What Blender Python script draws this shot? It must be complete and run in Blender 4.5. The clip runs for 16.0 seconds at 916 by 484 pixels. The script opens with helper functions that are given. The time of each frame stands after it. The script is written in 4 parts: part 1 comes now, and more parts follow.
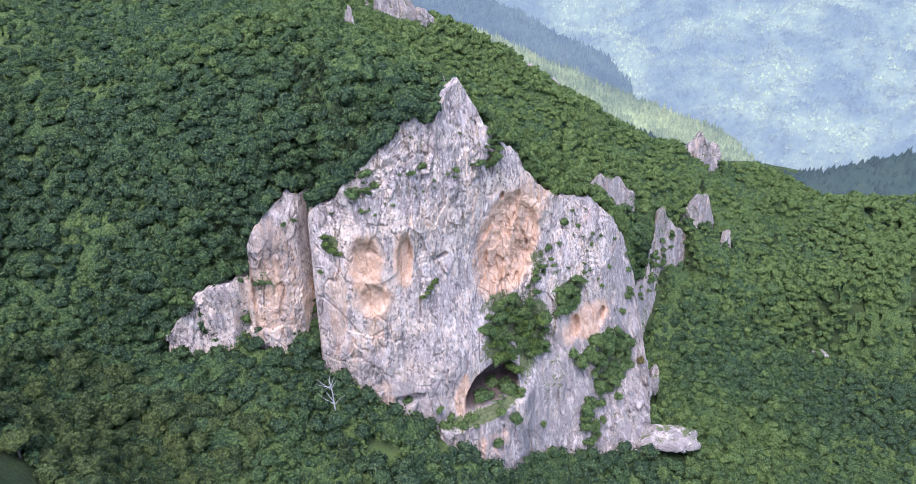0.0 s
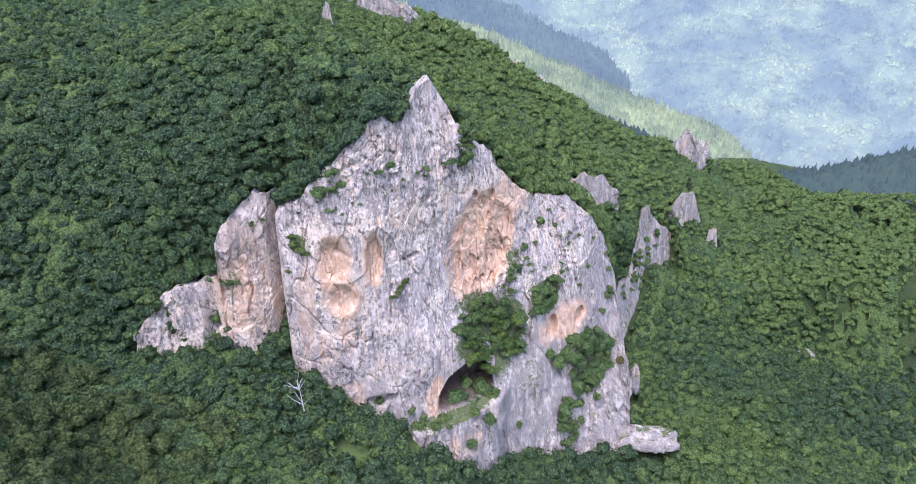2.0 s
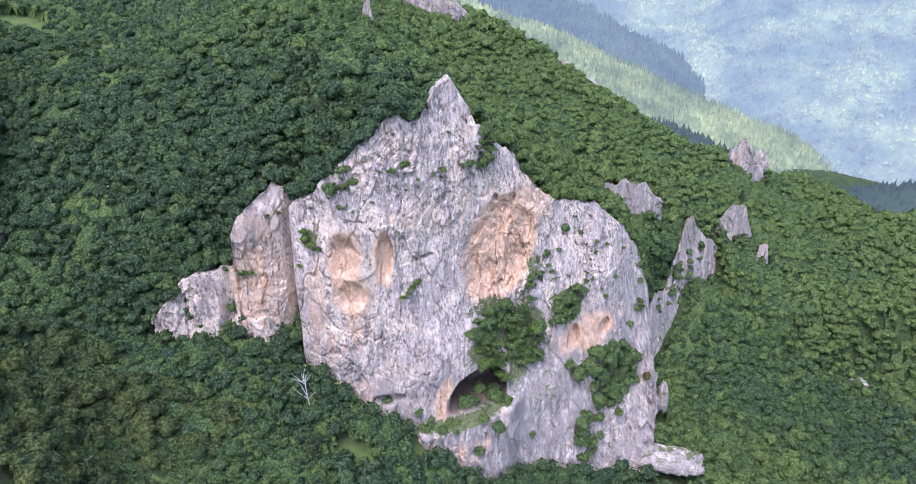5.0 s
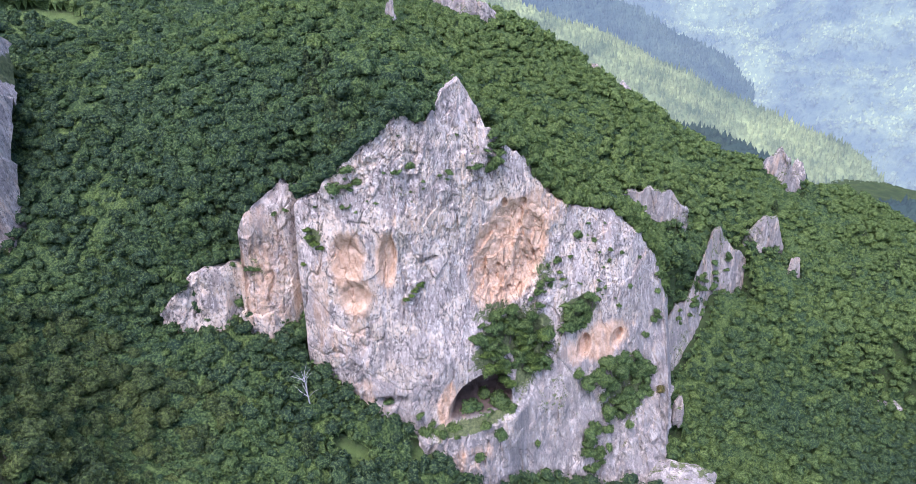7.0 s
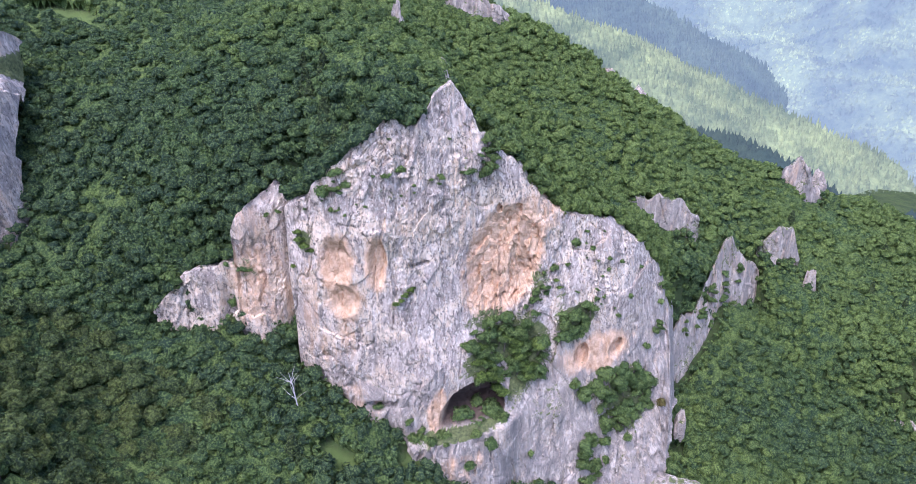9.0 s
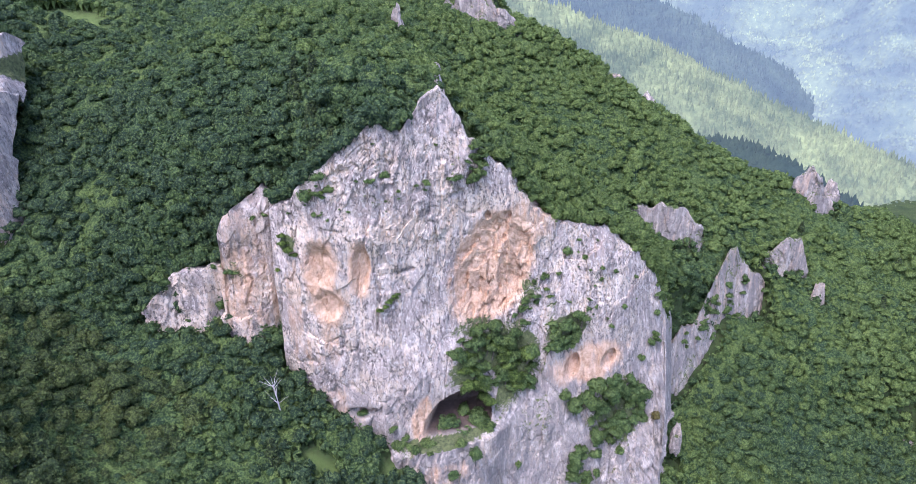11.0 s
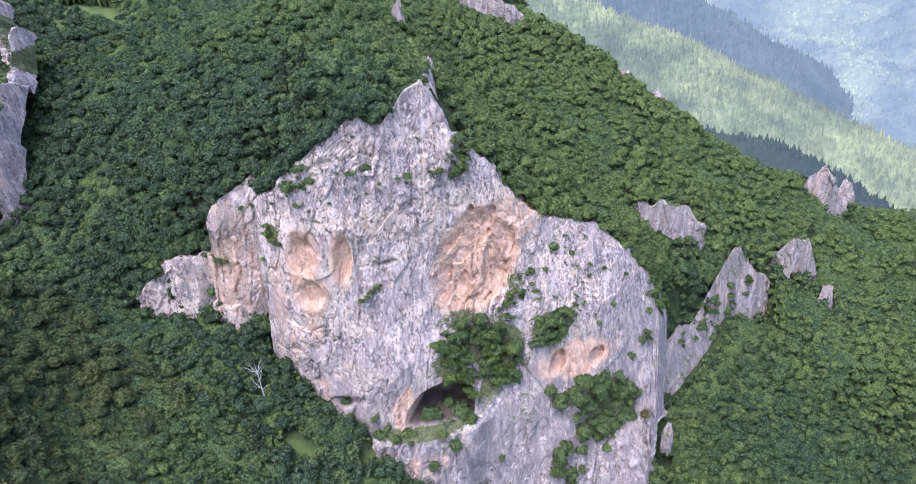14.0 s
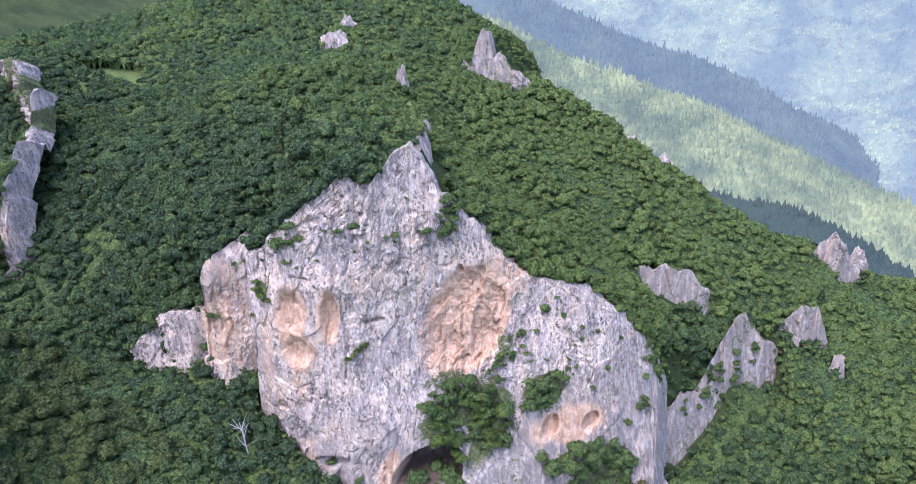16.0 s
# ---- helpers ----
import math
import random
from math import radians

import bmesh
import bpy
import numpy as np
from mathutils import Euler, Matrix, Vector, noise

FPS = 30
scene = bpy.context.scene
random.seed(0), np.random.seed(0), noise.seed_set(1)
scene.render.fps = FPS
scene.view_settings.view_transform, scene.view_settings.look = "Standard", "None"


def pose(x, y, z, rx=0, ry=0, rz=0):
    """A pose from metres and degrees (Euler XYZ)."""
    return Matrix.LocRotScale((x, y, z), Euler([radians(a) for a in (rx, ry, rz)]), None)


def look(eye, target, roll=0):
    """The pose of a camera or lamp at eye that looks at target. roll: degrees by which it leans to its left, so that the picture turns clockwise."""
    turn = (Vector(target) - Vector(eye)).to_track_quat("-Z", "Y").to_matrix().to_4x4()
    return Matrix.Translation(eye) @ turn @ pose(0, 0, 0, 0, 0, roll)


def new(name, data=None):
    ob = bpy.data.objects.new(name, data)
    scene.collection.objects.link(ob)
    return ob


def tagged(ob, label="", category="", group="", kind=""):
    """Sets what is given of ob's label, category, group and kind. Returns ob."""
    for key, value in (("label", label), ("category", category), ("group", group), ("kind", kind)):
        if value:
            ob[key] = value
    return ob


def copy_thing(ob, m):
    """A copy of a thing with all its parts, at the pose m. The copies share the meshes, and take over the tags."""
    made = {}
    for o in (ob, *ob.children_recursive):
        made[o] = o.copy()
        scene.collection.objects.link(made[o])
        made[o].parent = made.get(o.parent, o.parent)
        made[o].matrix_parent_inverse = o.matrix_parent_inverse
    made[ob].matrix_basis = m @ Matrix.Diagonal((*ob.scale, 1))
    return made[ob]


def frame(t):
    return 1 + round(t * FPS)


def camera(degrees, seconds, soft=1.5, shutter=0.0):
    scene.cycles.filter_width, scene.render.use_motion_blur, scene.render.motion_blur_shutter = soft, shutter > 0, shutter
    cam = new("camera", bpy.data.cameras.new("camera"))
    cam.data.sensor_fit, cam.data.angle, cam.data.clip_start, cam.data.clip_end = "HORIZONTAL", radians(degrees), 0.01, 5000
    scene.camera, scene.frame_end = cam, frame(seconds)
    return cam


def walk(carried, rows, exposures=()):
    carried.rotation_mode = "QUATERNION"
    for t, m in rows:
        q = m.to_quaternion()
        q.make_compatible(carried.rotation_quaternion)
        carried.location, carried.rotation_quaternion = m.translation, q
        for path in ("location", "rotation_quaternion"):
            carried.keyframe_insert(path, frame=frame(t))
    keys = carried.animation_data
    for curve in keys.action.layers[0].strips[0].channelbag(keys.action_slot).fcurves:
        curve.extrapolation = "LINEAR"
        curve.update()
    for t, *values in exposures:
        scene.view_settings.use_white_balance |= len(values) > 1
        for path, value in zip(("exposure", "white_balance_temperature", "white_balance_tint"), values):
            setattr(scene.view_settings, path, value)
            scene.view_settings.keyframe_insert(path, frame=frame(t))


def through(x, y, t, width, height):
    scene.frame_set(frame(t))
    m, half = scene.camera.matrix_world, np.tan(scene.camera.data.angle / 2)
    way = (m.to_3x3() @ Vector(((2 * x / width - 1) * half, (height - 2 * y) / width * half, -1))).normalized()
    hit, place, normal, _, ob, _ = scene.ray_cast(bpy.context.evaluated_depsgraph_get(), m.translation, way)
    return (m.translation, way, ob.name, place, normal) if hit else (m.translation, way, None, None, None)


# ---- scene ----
cam = camera(67.2, 16.0, soft=0.6)
METRES, EYE, TILT, LEAN, TURN = 100.0, 160.0, -26.0, 0.0, 0.0
ROWS = [
    (0.0, 0.0, 0.0, 0.0, 0.0, 0.0, -0.0),
    (0.5, 0.0248, 0.0046, 0.0021, -0.08, -0.09, 0.06),
    (1.0, 0.0509, 0.0101, 0.0042, -0.05, -0.17, 0.06),
    (1.5, 0.0787, 0.0162, 0.0077, 0.07, -0.25, -0.01),
    (2.0, 0.1067, 0.0233, 0.0106, 0.2, -0.3, -0.09),
    (2.5, 0.1353, 0.0304, 0.0124, 0.56, -0.31, -0.26),
    (3.0, 0.1647, 0.0378, 0.0162, 1.69, -0.37, -0.89),
    (3.5, 0.1947, 0.0453, 0.0207, 2.82, -0.46, -1.52),
    (4.0, 0.2247, 0.0536, 0.0248, 3.89, -0.53, -2.09),
    (4.5, 0.2549, 0.0625, 0.0297, 4.92, -0.63, -2.64),
    (5.0, 0.2854, 0.0718, 0.0345, 5.92, -0.69, -3.16),
    (7.5, 0.4362, 0.1255, 0.0631, 10.3, -1.05, -5.43),
    (8.0, 0.465, 0.1381, 0.0692, 10.91, -1.09, -5.74),
    (8.5, 0.4938, 0.151, 0.0758, 11.52, -1.13, -6.06),
    (11.0, 0.6358, 0.2183, 0.1103, 14.15, -1.14, -7.38),
    (11.5, 0.6642, 0.2278, 0.1144, 14.62, -1.15, -7.54),
    (12.0, 0.6925, 0.2344, 0.118, 15.16, -1.2, -7.71),
    (12.5, 0.7215, 0.2386, 0.1204, 15.66, -1.28, -7.86),
    (13.0, 0.7511, 0.2407, 0.1213, 16.22, -1.41, -8.01),
    (13.5, 0.7823, 0.2424, 0.1226, 16.71, -1.62, -8.14),
    (14.0, 0.8136, 0.2461, 0.1234, 17.21, -1.82, -8.36),
    (14.5, 0.8454, 0.2517, 0.1263, 17.81, -2.02, -8.62),
    (15.0, 0.8768, 0.2598, 0.131, 18.36, -2.18, -8.9),
    (15.5, 0.9012, 0.2763, 0.1391, 18.89, -0.88, -9.25),
    (16.0, 0.9394, 0.2804, 0.1388, 19.55, 2.9, -9.45),
]
walk(cam, [(t, pose(0, 0, EYE, TILT, LEAN, TURN) @ pose(METRES * x, METRES * y, METRES * z, 90 + pitch, roll, yaw)) for t, x, y, z, yaw, pitch, roll in ROWS],
     exposures=[(0.0, 1.37, 5420, 26), (16.0, 1.39, 5460, 29)])

# ---- sky and sun: thin high cloud, soft daylight ----
world = bpy.data.worlds.new("world")
scene.world = world
world.use_nodes = True
wn, wl = world.node_tree.nodes, world.node_tree.links
sky = wn.new("ShaderNodeTexSky")
sky.sky_type = "NISHITA"
sky.sun_disc = False
SUN_ELEVATION, SUN_AZIMUTH = 64.0, 200.0     # degrees; azimuth clockwise from +y
sky.sun_elevation, sky.sun_rotation = radians(SUN_ELEVATION), radians(SUN_AZIMUTH)
sky.air_density, sky.dust_density = 1.0, 2.5
wl.new(sky.outputs["Color"], wn["Background"].inputs["Color"])
wn["Background"].inputs["Strength"].default_value = 0.15
sun_dir = Vector((math.sin(radians(SUN_AZIMUTH)) * math.cos(radians(SUN_ELEVATION)),
                  math.cos(radians(SUN_AZIMUTH)) * math.cos(radians(SUN_ELEVATION)), math.sin(radians(SUN_ELEVATION))))
sun = new("sun", bpy.data.lights.new("sun", "SUN"))
sun.data.energy, sun.data.angle, sun.data.color = 1.3, radians(36), (1.0, 0.95, 0.86)
sun.matrix_world = look(sun_dir * 500, (0, 0, 0))

# ---- materials ----
class Nodes:
    """A small helper to write node trees in few lines."""

    def __init__(self, name):
        self.mat = bpy.data.materials.new(name)
        self.mat.use_nodes = True
        self.tree = self.mat.node_tree
        self.bsdf = self.tree.nodes["Principled BSDF"]

    def put(self, kind, **inputs):
        node = self.tree.nodes.new(kind)
        for key, value in inputs.items():
            self.feed(node, key.replace("_", " "), value)
        return node

    def feed(self, node, key, value):
        socket = node.inputs[int(key)] if key.isdigit() else node.inputs[key]
        if isinstance(value, bpy.types.NodeSocket):
            self.tree.links.new(value, socket)
        else:
            socket.default_value = value

    def noise(self, where, scale, detail=4.0, rough=0.55):
        node = self.put("ShaderNodeTexNoise", Vector=where, Scale=scale, Detail=detail, Roughness=rough)
        return node.outputs["Fac"]

    def ramp(self, fac, low, high):
        node = self.put("ShaderNodeMapRange", Value=fac)
        node.inputs["From Min"].default_value, node.inputs["From Max"].default_value = low, high
        return node.outputs["Result"]

    def mix(self, fac, a, b, how="MIX"):
        node = self.tree.nodes.new("ShaderNodeMix")
        node.data_type, node.blend_type = "RGBA", how
        for socket, value in ((node.inputs[0], fac), (node.inputs[6], a), (node.inputs[7], b)):
            if isinstance(value, bpy.types.NodeSocket):
                self.tree.links.new(value, socket)
            else:
                socket.default_value = value if isinstance(value, (int, float)) else (*value, 1)
        return node.outputs[2]

    def math(self, how, a, b=0.0):
        node = self.tree.nodes.new("ShaderNodeMath")
        node.operation = how
        self.feed(node, "0", a)
        self.feed(node, "1", b)
        return node.outputs[0]

    def stretch(self, sx, sy, sz):
        where = self.put("ShaderNodeNewGeometry").outputs["Position"]
        node = self.put("ShaderNodeMapping", Vector=where)
        node.inputs["Scale"].default_value = (sx, sy, sz)
        return node.outputs["Vector"]

    def attribute(self, name):
        node = self.tree.nodes.new("ShaderNodeAttribute")
        node.attribute_name = name
        return node.outputs["Fac"]

    def done(self, colour, rough=0.9, height=None, distance=0.2, strength=1.0, specular=0.2):
        self.feed(self.bsdf, "Base Color", colour)
        self.bsdf.inputs["Roughness"].default_value = rough
        self.bsdf.inputs["Specular IOR Level"].default_value = specular
        if height is not None:
            bump = self.put("ShaderNodeBump", Height=height, Distance=distance, Strength=strength)
            self.tree.links.new(bump.outputs["Normal"], self.bsdf.inputs["Normal"])
        return self.mat


def limestone():
    n = Nodes("limestone")
    free, tall = n.stretch(1, 1, 1), n.stretch(1, 1, 0.2)
    # violet-grey weathered plates, paler and white where rock has broken away
    grey = n.mix(n.ramp(n.noise(tall, 0.2, 7, 0.6), 0.38, 0.62), (0.355, 0.288, 0.243), (0.55, 0.453, 0.385))
    pale = n.mix(n.ramp(n.noise(free, 0.5, 7, 0.65), 0.38, 0.62), (0.62, 0.465, 0.325), (0.83, 0.69, 0.535))
    broken = n.math("ADD", n.noise(free, 0.11, 6, 0.62), n.math("MULTIPLY", n.math("SUBTRACT", n.noise(tall, 0.5, 6, 0.65), 0.5), 0.8))
    broken = n.math("ADD", broken, n.math("MULTIPLY", n.attribute("fresh"), 0.13))
    colour = n.mix(n.ramp(broken, 0.53, 0.63), grey, pale)
    # dark water streaks; pits and cracks are sunk in the bump and darkened in colour
    streak = n.math("MULTIPLY", n.ramp(n.noise(n.stretch(1, 1, 0.09), 0.3, 6, 0.62), 0.52, 0.66), n.ramp(n.noise(free, 0.045, 4), 0.44, 0.58))
    colour = n.mix(n.math("MULTIPLY", streak, 0.6), colour, (0.26, 0.24, 0.24))
    bent = n.mix(0.3, n.stretch(1, 1, 0.45), n.put("ShaderNodeTexNoise", Vector=free, Scale=0.35, Detail=5.0).outputs["Color"], "ADD")
    crack = n.put("ShaderNodeTexVoronoi", Vector=bent, Scale=0.22)
    crack.feature = "DISTANCE_TO_EDGE"
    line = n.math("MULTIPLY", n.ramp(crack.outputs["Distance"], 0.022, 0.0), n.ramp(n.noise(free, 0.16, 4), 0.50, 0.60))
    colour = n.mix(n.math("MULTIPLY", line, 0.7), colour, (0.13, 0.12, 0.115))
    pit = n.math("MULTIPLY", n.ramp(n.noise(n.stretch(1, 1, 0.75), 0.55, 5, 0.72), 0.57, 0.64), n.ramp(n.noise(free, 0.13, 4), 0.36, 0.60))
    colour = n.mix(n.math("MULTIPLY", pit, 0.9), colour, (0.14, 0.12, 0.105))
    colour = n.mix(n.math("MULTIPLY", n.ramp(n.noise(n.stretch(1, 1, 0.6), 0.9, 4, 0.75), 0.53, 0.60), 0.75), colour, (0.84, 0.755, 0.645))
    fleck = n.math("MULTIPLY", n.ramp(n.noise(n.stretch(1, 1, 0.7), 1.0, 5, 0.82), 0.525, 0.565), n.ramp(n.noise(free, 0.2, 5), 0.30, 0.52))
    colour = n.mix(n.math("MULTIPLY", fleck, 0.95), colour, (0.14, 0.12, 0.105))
    # older grey rock, long exposed; at the main wall's foot it also paints weaker light
    colour = n.mix(n.math("MULTIPLY", n.attribute("aged_dim"), n.ramp(n.noise(tall, 0.3, 6, 0.65), 0.20, 0.55)), colour, (0.25, 0.225, 0.20))
    # faint upright bands of lighter and darker rock
    band = n.noise(n.stretch(1, 1, 0.16), 0.42, 5, 0.66)
    colour = n.mix(n.math("MULTIPLY", n.ramp(band, 0.52, 0.66), 0.45), colour, (0.27, 0.235, 0.21))
    colour = n.mix(n.math("MULTIPLY", n.ramp(band, 0.48, 0.36), 0.38), colour, (0.80, 0.70, 0.59))
    # orange and tan stains where water and fresh breaks have coloured it
    tan = n.mix(n.ramp(n.noise(free, 0.45, 8, 0.68), 0.36, 0.62), (0.48, 0.275, 0.15), (0.81, 0.57, 0.385))
    stain = n.math("ADD", n.attribute("warm"), n.math("MULTIPLY", n.math("SUBTRACT", n.noise(tall, 0.25, 8, 0.65), 0.5), 1.7))
    colour = n.mix(n.math("MULTIPLY", n.ramp(stain, 0.26, 0.70), 0.85), colour, tan)
    # brown earth colour with the cave's shade painted in, over its whole inside
    soil_shade = n.mix(n.noise(free, 0.8, 7), (0.055, 0.042, 0.035), (0.15, 0.105, 0.08))
    colour = n.mix(n.attribute("soil_shade"), colour, soil_shade)
    # grass and moss on ledges that face up
    up = n.put("ShaderNodeSeparateXYZ", Vector=n.put("ShaderNodeNewGeometry").outputs["Normal"]).outputs["Z"]
    lush = n.math("ADD", n.math("ADD", n.math("MULTIPLY", up, 0.62), n.attribute("moss")), n.math("MULTIPLY", n.math("SUBTRACT", n.noise(free, 0.45, 8, 0.65), 0.5), 1.6))
    turf = n.mix(n.ramp(n.noise(free, 0.9, 7, 0.7), 0.35, 0.65), (0.05, 0.065, 0.03), (0.17, 0.19, 0.075))
    colour = n.mix(n.ramp(lush, 0.66, 0.82), colour, turf)
    rough = n.noise(n.stretch(1, 1, 0.8), 1.3, 5, 0.8)
    rough = n.math("SUBTRACT", rough, n.math("ADD", n.math("MULTIPLY", line, 0.5), n.math("MULTIPLY", pit, 0.4)))
    return n.done(colour, 0.92, rough, 0.5, 1.0)


def leafy(n, colour):
    """Leaf clusters: gap shade and tip highlights painted at the size of a spray, fine relief, and some light that
    comes through.
    """
    free = n.stretch(1, 1, 1)
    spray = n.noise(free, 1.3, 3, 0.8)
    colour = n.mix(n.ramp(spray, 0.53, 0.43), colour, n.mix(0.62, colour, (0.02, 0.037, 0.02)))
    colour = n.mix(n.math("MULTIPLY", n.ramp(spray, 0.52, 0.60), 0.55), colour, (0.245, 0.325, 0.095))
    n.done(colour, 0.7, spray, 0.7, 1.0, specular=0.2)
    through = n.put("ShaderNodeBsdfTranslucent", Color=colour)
    both = n.put("ShaderNodeMixShader", Fac=0.4)
    n.tree.links.new(n.bsdf.outputs[0], both.inputs[1])
    n.tree.links.new(through.outputs[0], both.inputs[2])
    n.tree.links.new(both.outputs[0], n.tree.nodes["Material Output"].inputs["Surface"])
    return n.mat


def leaves(name, dark, middle, light):
    n = Nodes(name)
    tone = n.attribute("tone")
    each = n.put("ShaderNodeNewGeometry").outputs["Random Per Island"]
    colour = n.mix(n.ramp(tone, 0.0, 0.55), dark, middle)
    colour = n.mix(n.ramp(tone, 0.55, 1.0), colour, light)
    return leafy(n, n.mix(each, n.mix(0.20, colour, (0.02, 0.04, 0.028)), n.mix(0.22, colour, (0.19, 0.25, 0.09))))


def object_leaves(name, dark, light):
    """Leaves whose tone differs from plant to plant."""
    n = Nodes(name)
    tone = n.put("ShaderNodeObjectInfo").outputs["Random"]
    each = n.put("ShaderNodeNewGeometry").outputs["Random Per Island"]
    colour = n.mix(tone, dark, light)
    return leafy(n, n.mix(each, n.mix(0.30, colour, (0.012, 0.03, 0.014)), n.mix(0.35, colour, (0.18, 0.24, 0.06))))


def bark():
    n = Nodes("bark")
    tall = n.stretch(6, 6, 1)
    grain = n.noise(tall, 2.0, 5)
    return n.done(n.mix(grain, (0.07, 0.055, 0.045), (0.19, 0.16, 0.135)), 0.9, grain, 0.05)


def dead_wood():
    n = Nodes("dead_wood")
    grain = n.noise(n.stretch(5, 5, 1), 2.0, 5)
    return n.done(n.mix(grain, (0.34, 0.32, 0.30), (0.58, 0.56, 0.53)), 0.85, grain, 0.03)


def forest_floor():
    n = Nodes("forest_floor")
    free = n.stretch(1, 1, 1)
    colour = n.mix(n.ramp(n.noise(free, 0.05, 6), 0.4, 0.6), (0.04, 0.068, 0.022), (0.075, 0.11, 0.032))
    colour = n.mix(n.ramp(n.noise(free, 0.9, 6), 0.45, 0.7), colour, (0.05, 0.05, 0.025))
    colour = n.mix(n.attribute("meadow"), colour, n.mix(n.noise(free, 0.4, 5), (0.10, 0.16, 0.04), (0.16, 0.21, 0.065)))
    return n.done(colour, 0.95, n.noise(free, 0.8, 8, 0.7), 1.6)


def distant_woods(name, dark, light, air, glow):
    """Woods on hills kilometres off: bright air as emission, sun and cloud shade as colour."""
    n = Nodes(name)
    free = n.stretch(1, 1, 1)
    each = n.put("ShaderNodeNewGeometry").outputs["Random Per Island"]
    # Large pale and dark patches paint sun and cloud shadow on the slopes.
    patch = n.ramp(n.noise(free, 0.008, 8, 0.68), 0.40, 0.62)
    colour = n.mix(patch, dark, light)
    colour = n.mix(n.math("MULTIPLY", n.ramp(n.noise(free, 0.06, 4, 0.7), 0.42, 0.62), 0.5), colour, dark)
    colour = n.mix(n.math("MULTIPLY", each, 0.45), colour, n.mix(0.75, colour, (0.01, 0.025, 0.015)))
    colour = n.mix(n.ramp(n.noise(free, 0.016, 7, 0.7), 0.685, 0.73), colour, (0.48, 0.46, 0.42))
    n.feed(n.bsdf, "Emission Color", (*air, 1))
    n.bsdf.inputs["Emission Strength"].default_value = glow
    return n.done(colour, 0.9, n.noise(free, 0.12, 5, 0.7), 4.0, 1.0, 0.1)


LIMESTONE, BARK, DEAD_WOOD, FLOOR = limestone(), bark(), dead_wood(), forest_floor()
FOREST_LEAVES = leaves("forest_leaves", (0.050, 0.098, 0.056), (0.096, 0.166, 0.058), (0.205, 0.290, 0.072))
TREE_LEAVES = object_leaves("tree_leaves", (0.055, 0.090, 0.048), (0.18, 0.21, 0.06))
GRASS = object_leaves("grass", (0.15, 0.23, 0.04), (0.21, 0.30, 0.055))
BUSH_LEAVES = object_leaves("bush_leaves", (0.15, 0.25, 0.09), (0.25, 0.35, 0.11))
PINE_LEAVES = object_leaves("pine_needles", (0.045, 0.068, 0.04), (0.07, 0.095, 0.05))

# ---- shape of the land ----
def lattice(ix, iy, iz, seed):
    h = (ix * 374761393 + iy * 668265263 + iz * 2147483647 + seed * 1274126177) & 0xFFFFFFFF
    h = ((h ^ (h >> 13)) * 1274126177) & 0xFFFFFFFF
    h = ((h ^ (h >> 16)) * 668265263) & 0xFFFFFFFF
    return ((h ^ (h >> 15)) & 0xFFFFFF) / 16777215.0


def vnoise(x, y, z=0.0, seed=0):
    """Smooth noise from 0 to 1, for whole arrays."""
    x, y, z = np.broadcast_arrays(np.asarray(x, float), y, z)
    fx, fy, fz = np.floor(x), np.floor(y), np.floor(z)
    ux, uy, uz = x - fx, y - fy, z - fz
    ux, uy, uz = (u * u * u * (u * (u * 6 - 15) + 10) for u in (ux, uy, uz))
    ix, iy, iz = (f.astype(np.int64) for f in (fx, fy, fz))
    total = 0.0
    for a in (0, 1):
        for b in (0, 1):
            for c in (0, 1):
                total = total + (ux if a else 1 - ux) * (uy if b else 1 - uy) * (uz if c else 1 - uz) * lattice(ix + a, iy + b, iz + c, seed)
    return total


def fbm(x, y, z=0.0, seed=0, octaves=4, gain=0.5):
    """Several octaves of noise, about -1 to 1."""
    total, amp, norm, f = 0.0, 1.0, 0.0, 1.0
    for k in range(octaves):
        total = total + amp * (2 * vnoise(np.asarray(x) * f, np.asarray(y) * f, np.asarray(z) * f, seed + k) - 1)
        norm, amp, f = norm + amp, amp * gain, f * 2.03
    return total / norm * 1.6


def ridged(x, y, z=0.0, seed=0, octaves=4):
    total, amp, norm, f = 0.0, 1.0, 0.0, 1.0
    for k in range(octaves):
        total = total + amp * (1 - np.abs(2 * vnoise(np.asarray(x) * f, np.asarray(y) * f, np.asarray(z) * f, seed + k) - 1))
        norm, amp, f = norm + amp, amp * 0.5, f * 2.1
    return total / norm


def smooth(a, b, x):
    t = np.clip((np.asarray(x, float) - a) / (b - a), 0, 1)
    return t * t * (3 - 2 * t)


def soft_grid(values, x0, dx, y0, dy, x, y):
    """A smooth surface over an even grid of heights (cubic B-spline)."""
    v = np.asarray(values, float)

    def weights(g, n):
        g = np.clip(g, 0, n - 3 - 1e-6)
        i = np.floor(g).astype(int)
        u = g - i
        return i, ((1 - u) ** 3 / 6, (3 * u ** 3 - 6 * u ** 2 + 4) / 6, (-3 * u ** 3 + 3 * u ** 2 + 3 * u + 1) / 6, u ** 3 / 6)

    i, wx = weights((x - x0) / dx, v.shape[1])
    j, wy = weights((y - y0) / dy, v.shape[0])
    return sum(wy[b] * wx[a] * v[j + b, i + a] for a in range(4) for b in range(4))


